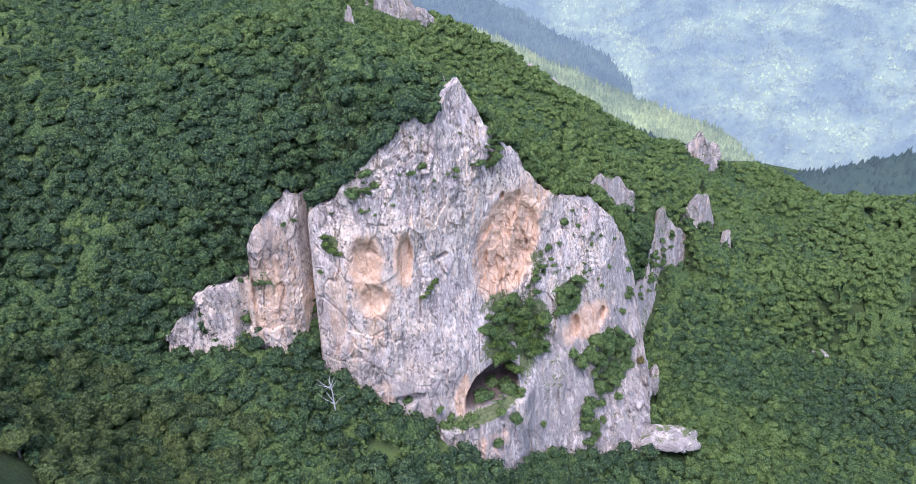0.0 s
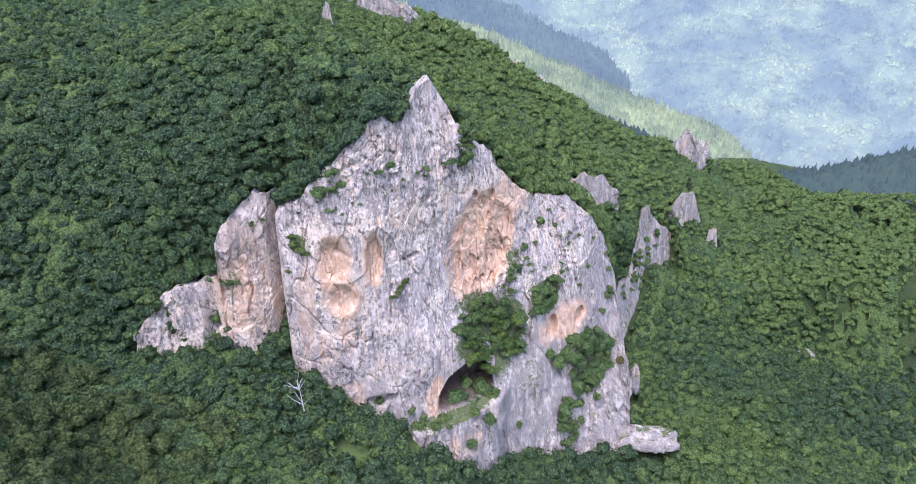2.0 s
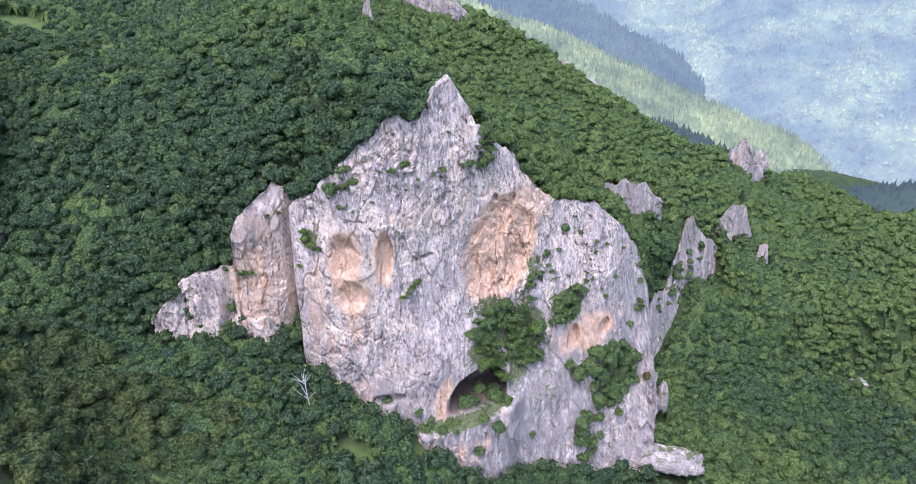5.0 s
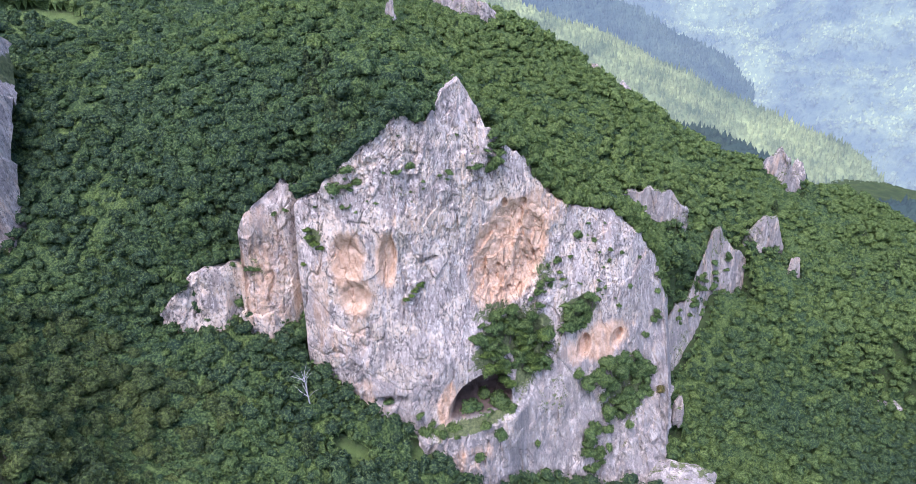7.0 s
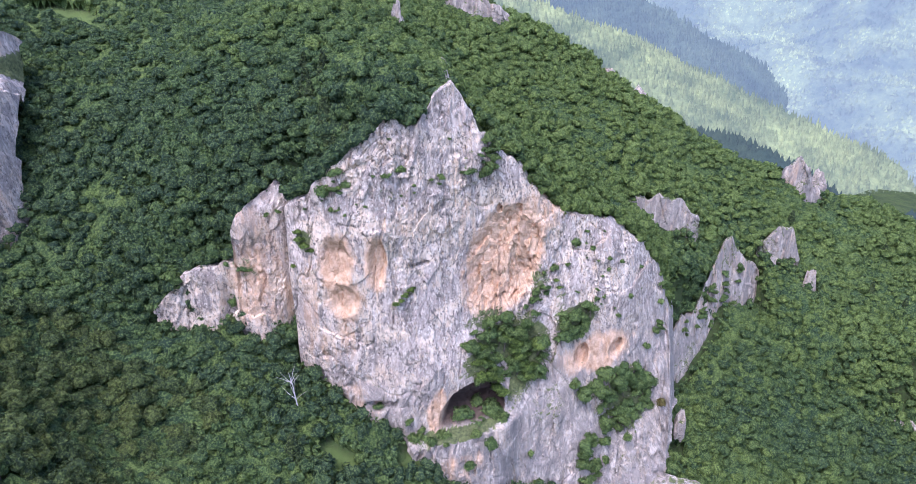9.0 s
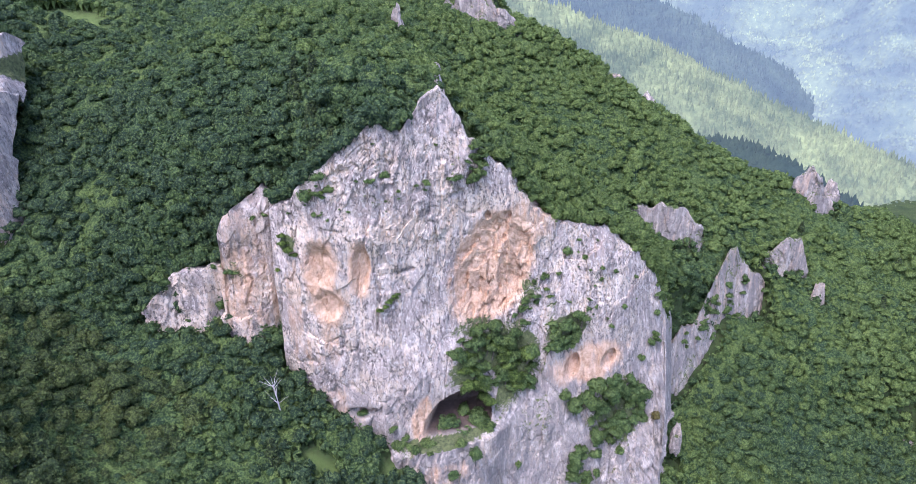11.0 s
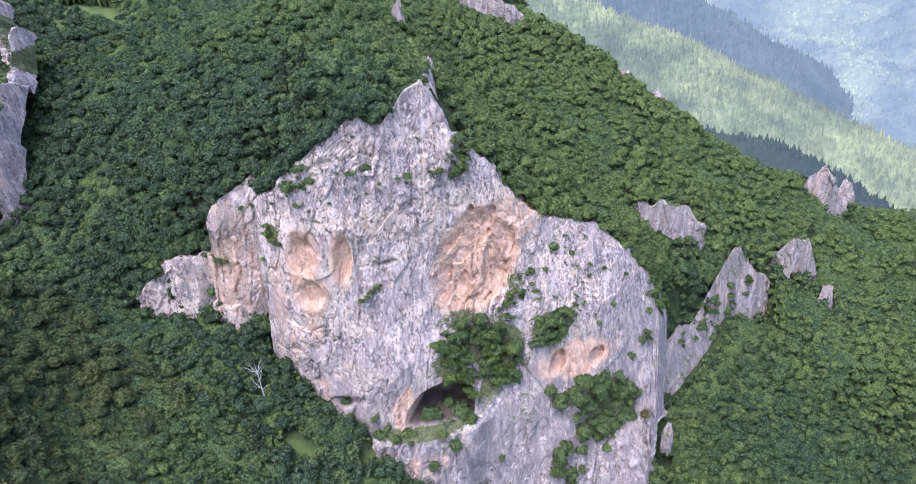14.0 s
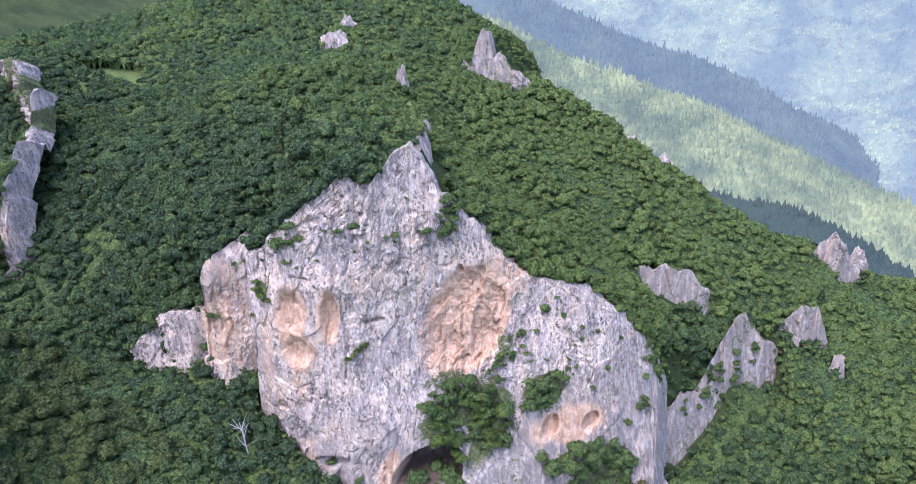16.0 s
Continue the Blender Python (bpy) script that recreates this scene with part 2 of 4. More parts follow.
# heights of the ground every 60 m: the slope below the cliffs, and the hill above and behind them
VALLEY_SIDE = [
    [276, 239, 201, 159, 111, 57, -4, -69, -132, -198, -264, -331],
    [220, 190, 163, 135, 100, 42, -17, -71, -124, -175, -225, -274],
    [166, 143, 122, 109, 108, 40, -25, -70, -114, -152, -186, -216],
    [116, 98, 81, 65, 25, -24, -10, -70, -98, -127, -148, -158],
    [69, 60, 51, 45, 28, 46, -15, -67, -53, -98, -110, -108],
    [26, 24, 23, 27, 43, 46, -10, -40, -79, -99, -72, -76],
    [-15, -10, -6, -1, 5, 3, -14, -12, -10, -77, -89, -87],
    [-55, -44, -36, -30, -26, -27, -25, -2, 24, -52, -114, -129]]
HILL = [
    [82, 38, -5, -41, -75, -87, -70, -49, -40, -47, -65, -88],
    [94, 67, 41, 29, -27, -47, 15, 1, -25, -48, -67, -84],
    [105, 91, 81, 71, 17, 50, 152, 44, -12, -49, -69, -74],
    [114, 108, 107, 71, 119, 144, 88, 65, -8, -49, -58, -57],
    [120, 115, 108, 104, 102, 117, 44, 20, -39, -57, -33, -49],
    [123, 122, 119, 123, 129, 114, 88, 73, 36, -28, -7, -59],
    [126, 131, 141, 149, 141, 92, 114, 36, 10, 64, -7, -117],
    [129, 139, 149, 157, 155, 116, 60, -4, -60, -90, -113, -142]]
# plan of the line where the slope steps up to the hill
STEP_X = [-330, -200, -150, -110, -95, -80, -70, -56, -46, -41, -32, -24, -16, -8, 0, 8, 16, 24, 32, 40, 48, 56, 64, 72, 80, 88, 92, 100, 108, 116, 124, 131, 136, 160, 210, 330]
STEP_Y = [120, 165, 175, 188, 199, 209, 211, 215, 218, 207, 207, 209, 216, 223, 234, 236, 242, 246, 249, 254, 260, 266, 273, 281, 288, 302, 312, 325, 342, 353, 359, 362, 346, 330, 338, 330]
STEP_W = [40, 30, 25, 10, 8, 8, 8, 7, 4, 3, 3, 3, 3, 3, 3, 3, 3, 3, 3, 3, 3, 3, 3, 3, 4, 5, 5, 5, 5, 5, 5, 4, 6, 6, 8, 40]


# the cliff top: plan and height
TOP_X = [-44, -40, -32, -24, -16, -8, 0, 8, 16, 24, 32, 40, 48, 56, 64, 72, 80, 86]
TOP_Y = [201, 200, 200, 202, 210, 215, 227, 228, 232, 237, 239, 244, 251, 257, 264, 270, 275, 282]
TOP_Z = [74, 77, 85, 92, 100, 98, 105, 93, 84, 74, 63, 57, 54, 50, 41, 29, 8, -25]


def ground_near(x, y):
    low = soft_grid(VALLEY_SIDE, -300, 60, 30, 60, x, y)
    high = soft_grid(HILL, -300, 60, 120, 70, x, y)
    d = y - np.interp(x, STEP_X, STEP_Y)
    w = np.interp(x, STEP_X, STEP_W)
    h = low + (high - low) * smooth(-1, 1, d / w)
    # the hill meets the cliff top
    e = y - np.interp(x, TOP_X, TOP_Y)
    lip = smooth(26, 9, e) * smooth(4, 9, e) * smooth(-47, -42, x) * smooth(90, 82, x)
    h = h + lip * (np.interp(x, TOP_X, TOP_Z) - 2.0 - h)
    # hollows in front of the crags on the flank and on the ridge
    h = h - 12 * smooth(1, 0.3, np.hypot((x - 165) / 20, (y - 423) / 14))
    h = h - 9 * smooth(1, 0.3, np.hypot((x - 4) / 13, (y - 249) / 13))
    # the far side of the ridge falls away
    h = h - 80 * smooth(418, 500, y) * smooth(-75, -15, x)
    return h - 8 * smooth(1, 0.3, np.hypot((x - 79) / 22, (y - 331) / 12))


def ground_height(x, y):
    x, y = np.asarray(x, float), np.asarray(y, float)
    near = ground_near(np.clip(x, -300, 300), np.clip(y, 60, 540))
    out = np.maximum(np.maximum(np.abs(x) - 300, y - 540), 60 - y)
    left = np.clip((-x - 150) / 500, 0, 1)
    far = -230 + 420 * left + 60 * fbm(x / 700, y / 700, 0, 5, 3)
    near = near + 2.2 * fbm(x / 26, y / 26, 0, 31, 3)
    return near + (far - near) * smooth(0, 380, out)


def mesh_object(name, verts, faces, material, parent=None, attributes=(), flat=True, normals=None):
    """A mesh object from arrays of points and of faces (all with the same number of corners)."""
    verts, faces = np.asarray(verts, np.float32), np.asarray(faces, np.int32)
    me = bpy.data.meshes.new(name)
    me.vertices.add(len(verts))
    me.vertices.foreach_set("co", verts.ravel())
    k = faces.shape[1]
    me.loops.add(faces.size)
    me.loops.foreach_set("vertex_index", faces.ravel())
    me.polygons.add(len(faces))
    me.polygons.foreach_set("loop_start", np.arange(0, faces.size, k, dtype=np.int32))
    for key, values in attributes:
        me.attributes.new(key, "FLOAT", "POINT").data.foreach_set("value", np.asarray(values, np.float32))
    me.update(calc_edges=True)
    me.polygons.foreach_set("use_smooth", np.full(len(faces), not flat))
    if normals is not None:
        me.normals_split_custom_set_from_vertices(np.asarray(normals, np.float32))
    me.materials.append(material)
    ob = new(name, me)
    ob.parent = parent
    return ob


def grid_faces(nu, nv):
    i = np.arange(nu * nv).reshape(nu, nv)
    return np.stack([i[:-1, :-1], i[1:, :-1], i[1:, 1:], i[:-1, 1:]], -1).reshape(-1, 4)


def spread(a, b, step, far_a, far_b, grow=1.12):
    """Coordinates that are even from a to b and grow wider out to far_a and far_b."""
    mid = list(np.arange(a, b + step, step))
    s = step
    while mid[-1] < far_b:
        s *= grow
        mid.append(mid[-1] + s)
    s = step
    while mid[0] > far_a:
        s *= grow
        mid.insert(0, mid[0] - s)
    return np.array(mid)


MEADOWS = [(-222, 318, 22, 11), (-24, 175, 7, 4), (-4, 186, 5, 4)]   # x, y and the half sizes of grassy clearings


def meadow(x, y):
    m = 0.0
    for cx, cy, a, b in MEADOWS:
        m = np.maximum(m, 1 - smooth(0.6, 1.15, np.hypot((x - cx) / a, (y - cy) / b) + 0.2 * fbm(x / 9, y / 9, 0, 8, 2)))
    return m


gx, gy = spread(-320, 320, 4, -4400, 4400), spread(60, 560, 4, -1500, 4700)
GX, GY = np.meshgrid(gx, gy, indexing="ij")
ground = mesh_object("ground", np.stack([GX, GY, ground_height(GX, GY)], -1).reshape(-1, 3), grid_faces(len(gx), len(gy)), FLOOR,
                     attributes=[("meadow", meadow(GX, GY).ravel())], flat=False)
tagged(ground, "steep wooded mountainside with dark leaf litter and grassy clearings", "ground", kind="structure")


# ---- hills far behind ----
def distant_crowns(X, Y, Z, gap, material, rng, small=False, tall=1.0):
    """Simple uneven crowns for woods that are hundreds of metres off, joined into one mesh."""
    a = np.arange(6) * math.pi / 3
    shape = np.concatenate([np.stack([np.cos(a), np.sin(a), 0 * a], -1), np.stack([0.75 * np.cos(a + 0.5), 0.75 * np.sin(a + 0.5), 0 * a + 0.75], -1), [[0.1, 0, 1.15]]])
    faces = [(k, (k + 1) % 6, 6 + k) for k in range(6)] + [((k + 1) % 6, 6 + (k + 1) % 6, 6 + k) for k in range(6)] + [(6 + k, 6 + (k + 1) % 6, 12) for k in range(6)]
    if small:
        shape, faces = np.concatenate([1.25 * shape[:6:2], [[0.1, 0, 1.35]]]), [(0, 1, 3), (1, 2, 3), (2, 0, 3)]
    s = gap * rng.uniform(0.30, 0.58, (len(X), 1, 1)) if small else gap * rng.uniform(0.42, 0.85, (len(X), 1, 1))
    V = shape[None] * s * (1 + 0.25 * rng.normal(size=(len(X), len(shape), 1)))
    V[:, :, 2] *= tall * rng.uniform(1.1, 2.6, (len(X), 1))
    V += np.stack([X, Y, Z - 1], -1)[:, None]
    F = (np.array(faces)[None] + (np.arange(len(X)) * len(shape))[:, None, None]).reshape(-1, 3)
    return tagged(mesh_object("distant_woods", V.reshape(-1, 3), F, material, flat=False), "distant woods on a far hillside", "forest", kind="stuff")


def far_hill(name, crest, slope, width, material, label, seed, step, rough, gap, box, wide=330, small=False, floor=None, tall=1.0):
    """A wooded ridge along a crest of (x, y, z), falling to both sides, with crowns every gap metres within a box of the plan."""
    c = np.array(crest, float)

    def height(X, Y):
        best = np.full(X.shape, -1e9)
        for (ax, ay, az), (bx, by, bz) in zip(c[:-1], c[1:]):
            t = np.clip(((X - ax) * (bx - ax) + (Y - ay) * (by - ay)) / ((bx - ax) ** 2 + (by - ay) ** 2), 0, 1)
            d = np.hypot(X - ax - t * (bx - ax), Y - ay - t * (by - ay))
            best = np.maximum(best, az + t * (bz - az) - slope * d)
        Z = best + rough * (ridged(X / wide, Y / wide, 0, seed, 4) - 0.6) * 2 + 0.12 * rough * fbm(X / 40, Y / 40, 0, seed + 9, 3)
        return np.maximum(Z, -320)

    lo, hi = c[:, :2].min(0) - width, c[:, :2].max(0) + width
    X, Y = np.meshgrid(np.arange(lo[0], hi[0] + step, step), np.arange(lo[1], hi[1] + step, step), indexing="ij")
    ob = mesh_object(name, np.stack([X, Y, height(X, Y)], -1).reshape(-1, 3), grid_faces(*X.shape), floor or material, flat=False)
    tagged(ob, label, "hill", kind="structure")
    rng = np.random.default_rng(seed)
    X, Y = np.meshgrid(np.arange(box[0], box[1], gap), np.arange(box[2], box[3], gap), indexing="ij")
    X, Y = (X + rng.uniform(-0.5, 0.5, X.shape) * gap).ravel(), (Y + rng.uniform(-0.5, 0.5, Y.shape) * gap).ravel()
    pick = (rng.random(len(X)) < 0.55 + 0.6 * vnoise(X / 60, Y / 60, 0, seed + 2)) & (X < 0.75 * Y + 20) & (X > -0.32 * Y)
    distant_crowns(X[pick], Y[pick], height(X[pick], Y[pick]), gap, material, rng, small, tall)
    return ob


# Sunlit, shaded and hazy variants of one woods material, with the lighting in their colours.
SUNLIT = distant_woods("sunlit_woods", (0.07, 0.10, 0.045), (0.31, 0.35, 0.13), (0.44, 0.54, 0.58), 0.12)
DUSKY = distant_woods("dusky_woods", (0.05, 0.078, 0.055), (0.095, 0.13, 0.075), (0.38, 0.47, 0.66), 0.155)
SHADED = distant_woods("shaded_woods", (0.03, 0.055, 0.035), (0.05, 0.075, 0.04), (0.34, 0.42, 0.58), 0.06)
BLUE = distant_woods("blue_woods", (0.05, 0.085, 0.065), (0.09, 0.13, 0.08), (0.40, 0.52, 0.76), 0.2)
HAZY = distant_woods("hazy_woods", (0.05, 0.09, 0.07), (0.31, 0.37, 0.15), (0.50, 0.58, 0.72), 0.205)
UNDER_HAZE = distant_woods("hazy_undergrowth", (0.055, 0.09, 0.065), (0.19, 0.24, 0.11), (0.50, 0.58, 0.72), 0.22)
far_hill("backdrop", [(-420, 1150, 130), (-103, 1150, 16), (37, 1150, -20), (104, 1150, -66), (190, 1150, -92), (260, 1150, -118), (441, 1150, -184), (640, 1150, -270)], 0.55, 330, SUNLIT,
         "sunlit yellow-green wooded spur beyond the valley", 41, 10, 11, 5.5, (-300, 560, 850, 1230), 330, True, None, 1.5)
# Shape and dark colour here carry the cloud shadow below the spur.
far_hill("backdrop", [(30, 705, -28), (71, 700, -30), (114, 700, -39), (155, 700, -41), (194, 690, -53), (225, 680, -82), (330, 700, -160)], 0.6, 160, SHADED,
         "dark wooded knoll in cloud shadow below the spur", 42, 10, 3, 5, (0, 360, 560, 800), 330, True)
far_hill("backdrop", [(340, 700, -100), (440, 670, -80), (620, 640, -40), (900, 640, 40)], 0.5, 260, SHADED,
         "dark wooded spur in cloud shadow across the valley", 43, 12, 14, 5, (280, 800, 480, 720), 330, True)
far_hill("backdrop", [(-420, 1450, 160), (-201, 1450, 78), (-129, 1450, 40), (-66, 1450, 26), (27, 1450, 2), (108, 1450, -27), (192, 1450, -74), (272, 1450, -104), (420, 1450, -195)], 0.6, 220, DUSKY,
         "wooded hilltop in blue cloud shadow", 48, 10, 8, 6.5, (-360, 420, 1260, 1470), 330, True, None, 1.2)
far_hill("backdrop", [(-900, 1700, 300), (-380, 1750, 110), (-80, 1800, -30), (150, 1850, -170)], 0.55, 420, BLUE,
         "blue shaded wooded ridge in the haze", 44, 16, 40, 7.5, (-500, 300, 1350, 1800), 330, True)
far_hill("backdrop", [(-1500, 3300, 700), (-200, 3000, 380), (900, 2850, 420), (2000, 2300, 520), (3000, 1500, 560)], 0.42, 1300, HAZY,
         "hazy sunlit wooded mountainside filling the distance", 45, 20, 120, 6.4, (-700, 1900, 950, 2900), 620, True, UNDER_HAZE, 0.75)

# woods on the ground beyond the ridge, coloured as if in cloud shadow
vr = np.random.default_rng(46)
vx, vy = np.meshgrid(np.arange(90, 760, 8), np.arange(505, 900, 8), indexing="ij")
vx, vy = (vx + vr.uniform(-4, 4, vx.shape)).ravel(), (vy + vr.uniform(-4, 4, vy.shape)).ravel()
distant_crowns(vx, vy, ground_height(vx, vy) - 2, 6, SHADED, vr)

# ---- cliffs ----
def blur(a, n):
    for _ in range(n):
        p = np.pad(a, 1, mode="edge")
        a = (p[:-2, 1:-1] + p[2:, 1:-1] + p[1:-1, :-2] + p[1:-1, 2:] + 4 * a) / 8
    return a


def blocks(x, z, w, h, seed):
    """Fractured rock: every cell of an uneven pattern stands out and tilts by its own amount."""
    x, z = x / w, z / h
    ix, iz = np.floor(x).astype(np.int64), np.floor(z).astype(np.int64)
    best, out = np.full(x.shape, 9.0), np.zeros(x.shape)
    for a in (-1, 0, 1):
        for b in (-1, 0, 1):
            cx, cz = ix + a, iz + b
            dx, dz = x - cx - lattice(cx, cz, 1, seed), z - cz - lattice(cx, cz, 2, seed)
            d = dx * dx + dz * dz
            v = (2 * lattice(cx, cz, 3, seed) - 1) + 0.9 * dx * (2 * lattice(cx, cz, 4, seed) - 1) + 0.9 * dz * (2 * lattice(cx, cz, 5, seed) - 1)
            out = np.where(d < best, v, out)
            best = np.minimum(d, best)
    return out


class Face:
    """A rock face: its plan y(x) at several heights, and the height of its crest along x."""

    def __init__(self, xs, zs, plan, crest_x, crest_z, seed, relief=1.0):
        self.seed, self.relief = seed, relief
        self.xs, self.zs, self.plan = np.array(xs, float), np.array(zs, float), np.array(plan, float)
        self.crest_x, self.crest_z = crest_x, crest_z
        self.shape_fine()

    def shape_fine(self):
        self.fx = np.arange(self.xs[0], self.xs[-1] + 0.01, 1.0)
        self.fz = np.arange(self.zs[0], self.zs[-1] + 0.01, 1.0)
        rows = np.array([np.interp(self.fx, self.xs, r) for r in self.plan])
        full = np.array([np.interp(self.fz, self.zs, rows[:, k]) for k in range(len(self.fx))])
        self.table = blur(full, 14)

    def base(self, x, z):
        gx = np.clip(x - self.fx[0], 0, len(self.fx) - 1.001)
        gz = np.clip(z - self.fz[0], 0, len(self.fz) - 1.001)
        i, j = np.floor(gx).astype(int), np.floor(gz).astype(int)
        a, b, t = gx - i, gz - j, self.table
        return (t[i, j] * (1 - a) + t[i + 1, j] * a) * (1 - b) + (t[i, j + 1] * (1 - a) + t[i + 1, j + 1] * a) * b

    def crest(self, x):
        return np.interp(x, self.crest_x, self.crest_z)

    def rugged(self, x, z):
        return np.zeros(x.shape)

    def aged_dim(self, x, z):
        return np.zeros(x.shape)

    def fresh(self, x, z):
        return np.full(x.shape, 0.35)

    def detail(self, x, z):
        s, y = self.seed, self.base(x, z)
        u = x + 0.45 * y
        wx, wz = u + 0.8 * fbm(u / 6, z / 8, 0, s + 60, 3), z + 1.1 * fbm(u / 6, z / 8, 0, s + 61, 3)
        broad = fbm(u / 26, z / 34, 0, s + 10, 3)
        ribs = ridged(wx / 12, wz / 60, 0, s, 3) - 0.6
        big = blocks(wx + 0.12 * wz, wz, 11.0, 24.0, s + 70)
        middle = blocks(wx - 0.22 * wz, wz, 4.6, 8.0, s + 71)
        chips = blocks(wx + 0.3 * wz, wz, 2.0, 2.6, s + 72)
        pit = smooth(0.30, 0.6, fbm(wx / 3.6, wz / 4.4, 0, s + 30, 3))
        grain = fbm(wx / 1.7, wz / 2.1, 0, s + 40, 3)
        broken = 0.12 + 0.8 * smooth(0.45, 0.75, vnoise(u / 14, z / 17, 0, s + 73)) + self.rugged(x, z)      # smooth plates and shattered zones
        crack = smooth(0.04, 0.0, np.abs(fbm(wx / 10, z / 80, 0, s + 74, 3))) + 0.7 * smooth(0.04, 0.0, np.abs(fbm((wx + 0.7 * z) / 17, (z - 0.7 * wx) / 60, 0, s + 75, 2)))
        return self.relief * (-1.7 * broad - 1.5 * ribs - 0.9 * big - 0.06 * grain + 0.8 * crack - broken * (0.7 * middle + 0.38 * chips - 0.6 * pit))

    def y(self, x, z):
        return self.base(x, z) + self.detail(x, z)

    def soil_shade(self, x, z):
        return np.zeros(x.shape)


class MainFace(Face):
    """The great wall, with its alcove, hollows, cave, terrace and the bowl that holds the bushes."""

    def y(self, x, z):
        y = super().y(x, z)
        warp = 2.5 * fbm(x / 9, z / 9, 0, 77, 3)
        # orange alcove
        d = np.hypot((x - 18.5 - 0.10 * (z - 46)) / 12.5, (z - 46) / 20)
        y = y + 3.2 * smooth(1.1, 0.6, d + 0.04 * warp)
        # tan hollows on the broad pillar
        for cx, cz, a, b, deep in ((-30, 57, 5, 9.5, 2.4), (-17.3, 57, 2.4, 8.5, 2.8), (-28, 43.5, 4.5, 5.5, 2.2), (48, 4, 2.6, 4.5, 5), (61, 3, 2.4, 3.5, 4), (-6, 52.7, 2.6, 0.9, 2.5), (15.9, 66, 0.9, 1.8, 3.0), (22, 65, 1.2, 1.6, 2.0), (-17, 3, 5, 2.4, 4)):
            y = y + deep * smooth(1.15, 0.5, np.hypot((x - cx) / a, (z - cz) / b) + 0.05 * warp)
        # cave with an arched roof
        arch = (np.abs(x - 13.0) / 10.3) ** 2 + (np.maximum(z + 6, 0) / 12.5) ** 2
        y = y + 15 * smooth(1.05, 0.95, arch + 0.012 * warp) * smooth(-7.2, -4.2, z)
        # terrace before the cave
        y = y - 7.5 * smooth(-6.5, -9, z) * smooth(-10, -3, x) * smooth(31, 24, x)
        # bowl grown with bushes, and the ledge to its right
        y = y + 4.5 * smooth(1.2, 0.4, np.hypot((x - 27 + 0.55 * (z - 8)) / 11, (z - 8) / 19))
        y = y + 4.0 * smooth(1.2, 0.5, np.hypot((x - 68) / 12, (z + 22) / 11))
        # cleft between the summit tower and its shoulder
        y = y + 2.0 * smooth(3.0, 0.5, np.abs(x + 10.5 - 0.06 * (z - 90))) * smooth(70, 88, z)
        # the pillar's edge turns back into the gully
        y = y + 0.9 * np.maximum(-46.3 - x, 0) ** 2.2
        return y

    def rugged(self, x, z):
        alcove = smooth(1.15, 0.8, np.hypot((x - 18.5 - 0.10 * (z - 46)) / 12.5, (z - 46) / 20))
        return 0.45 * smooth(70, 84, z) + 0.9 * alcove + 0.3 * smooth(0, -12, z)

    def aged_dim(self, x, z):
        # Darkens toward the foot, putting the weaker light there into the rock colour.
        return 0.8 * smooth(30, -4, z) + 0.25 * smooth(80, 95, z)

    def fresh(self, x, z):
        f = 0.15 + 0 * x
        for cx, cz, a, b, k in ((-2, 63, 42, 13, 1.0), (-28, 50, 16, 22, 0.8), (28, 58, 12, 18, 1.0), (56, 10, 18, 12, 0.8), (-5, 88, 16, 10, 0.5), (-30, 90, 14, 12, 0.7), (48, 26, 14, 14, 0.7), (3, 2, 6, 10, 0.9), (75, -35, 8, 9, 0.9)):
            f = np.maximum(f, k * smooth(1.3, 0.5, np.hypot((x - cx) / a, (z - cz) / b)))
        return f

    def soil_shade(self, x, z):
        # Paints cave shade over floor and back wall inside the arch.
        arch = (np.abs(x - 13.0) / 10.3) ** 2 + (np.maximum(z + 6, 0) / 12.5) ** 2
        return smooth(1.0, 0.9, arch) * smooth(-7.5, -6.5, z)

    def warm(self, x, z):
        w = 0.95 * smooth(1.2, 0.75, np.hypot((x - 18.5 - 0.10 * (z - 46)) / 13, (z - 47) / 21))
        for cx, cz, a, b, k in ((-30, 55, 6.5, 13, 0.85), (-17.5, 56, 3.6, 12, 0.75), (-28, 43, 7, 9, 0.75), (-31, 27, 8, 12, 0.45), (54, 4, 14, 8, 0.8), (2, 0, 3, 9, 0.9), (30, 62, 9, 10, 0.6), (4, 66, 14, 9, 0.28), (-12, 68, 10, 6, 0.2), (-40, 40, 5, 25, 0.4), (-27, 4, 14, 9, 0.3), (48, 44, 8, 14, 0.2), (12, -18, 12, 5, 0.35), (13, 0, 11, 8, 0.55)):
            w = np.maximum(w, k * smooth(1.3, 0.5, np.hypot((x - cx) / a, (z - cz) / b)))
        return w

    def moss(self, x, z):
        m = 0.0
        for cx, cz, a, b, k in ((-41, 63, 3.5, 4, 0.9), (23, 11, 15, 16, 1.2), (45, 19, 8, 7, 0.9), (66, -17, 11, 11, 0.8), (14, 26.5, 7, 3.5, 0.7), (31, 36, 3, 7, 0.6), (68, -22, 10, 10, 0.5), (10, -7.5, 13, 1.6, 0.6), (7, 82, 3, 10, 0.3), (-12, 78, 4, 3, 0.4), (40, 22, 4, 12, 0.45), (40, -10, 7, 10, 0.3)):
            m = np.maximum(m, k * smooth(1.25, 0.5, np.hypot((x - cx) / a, (z - cz) / b)))
        cave = (np.abs(x - 13.0) < 11.0) & (z > -7) & (z < 9)
        return np.where(cave, -1.5, m)


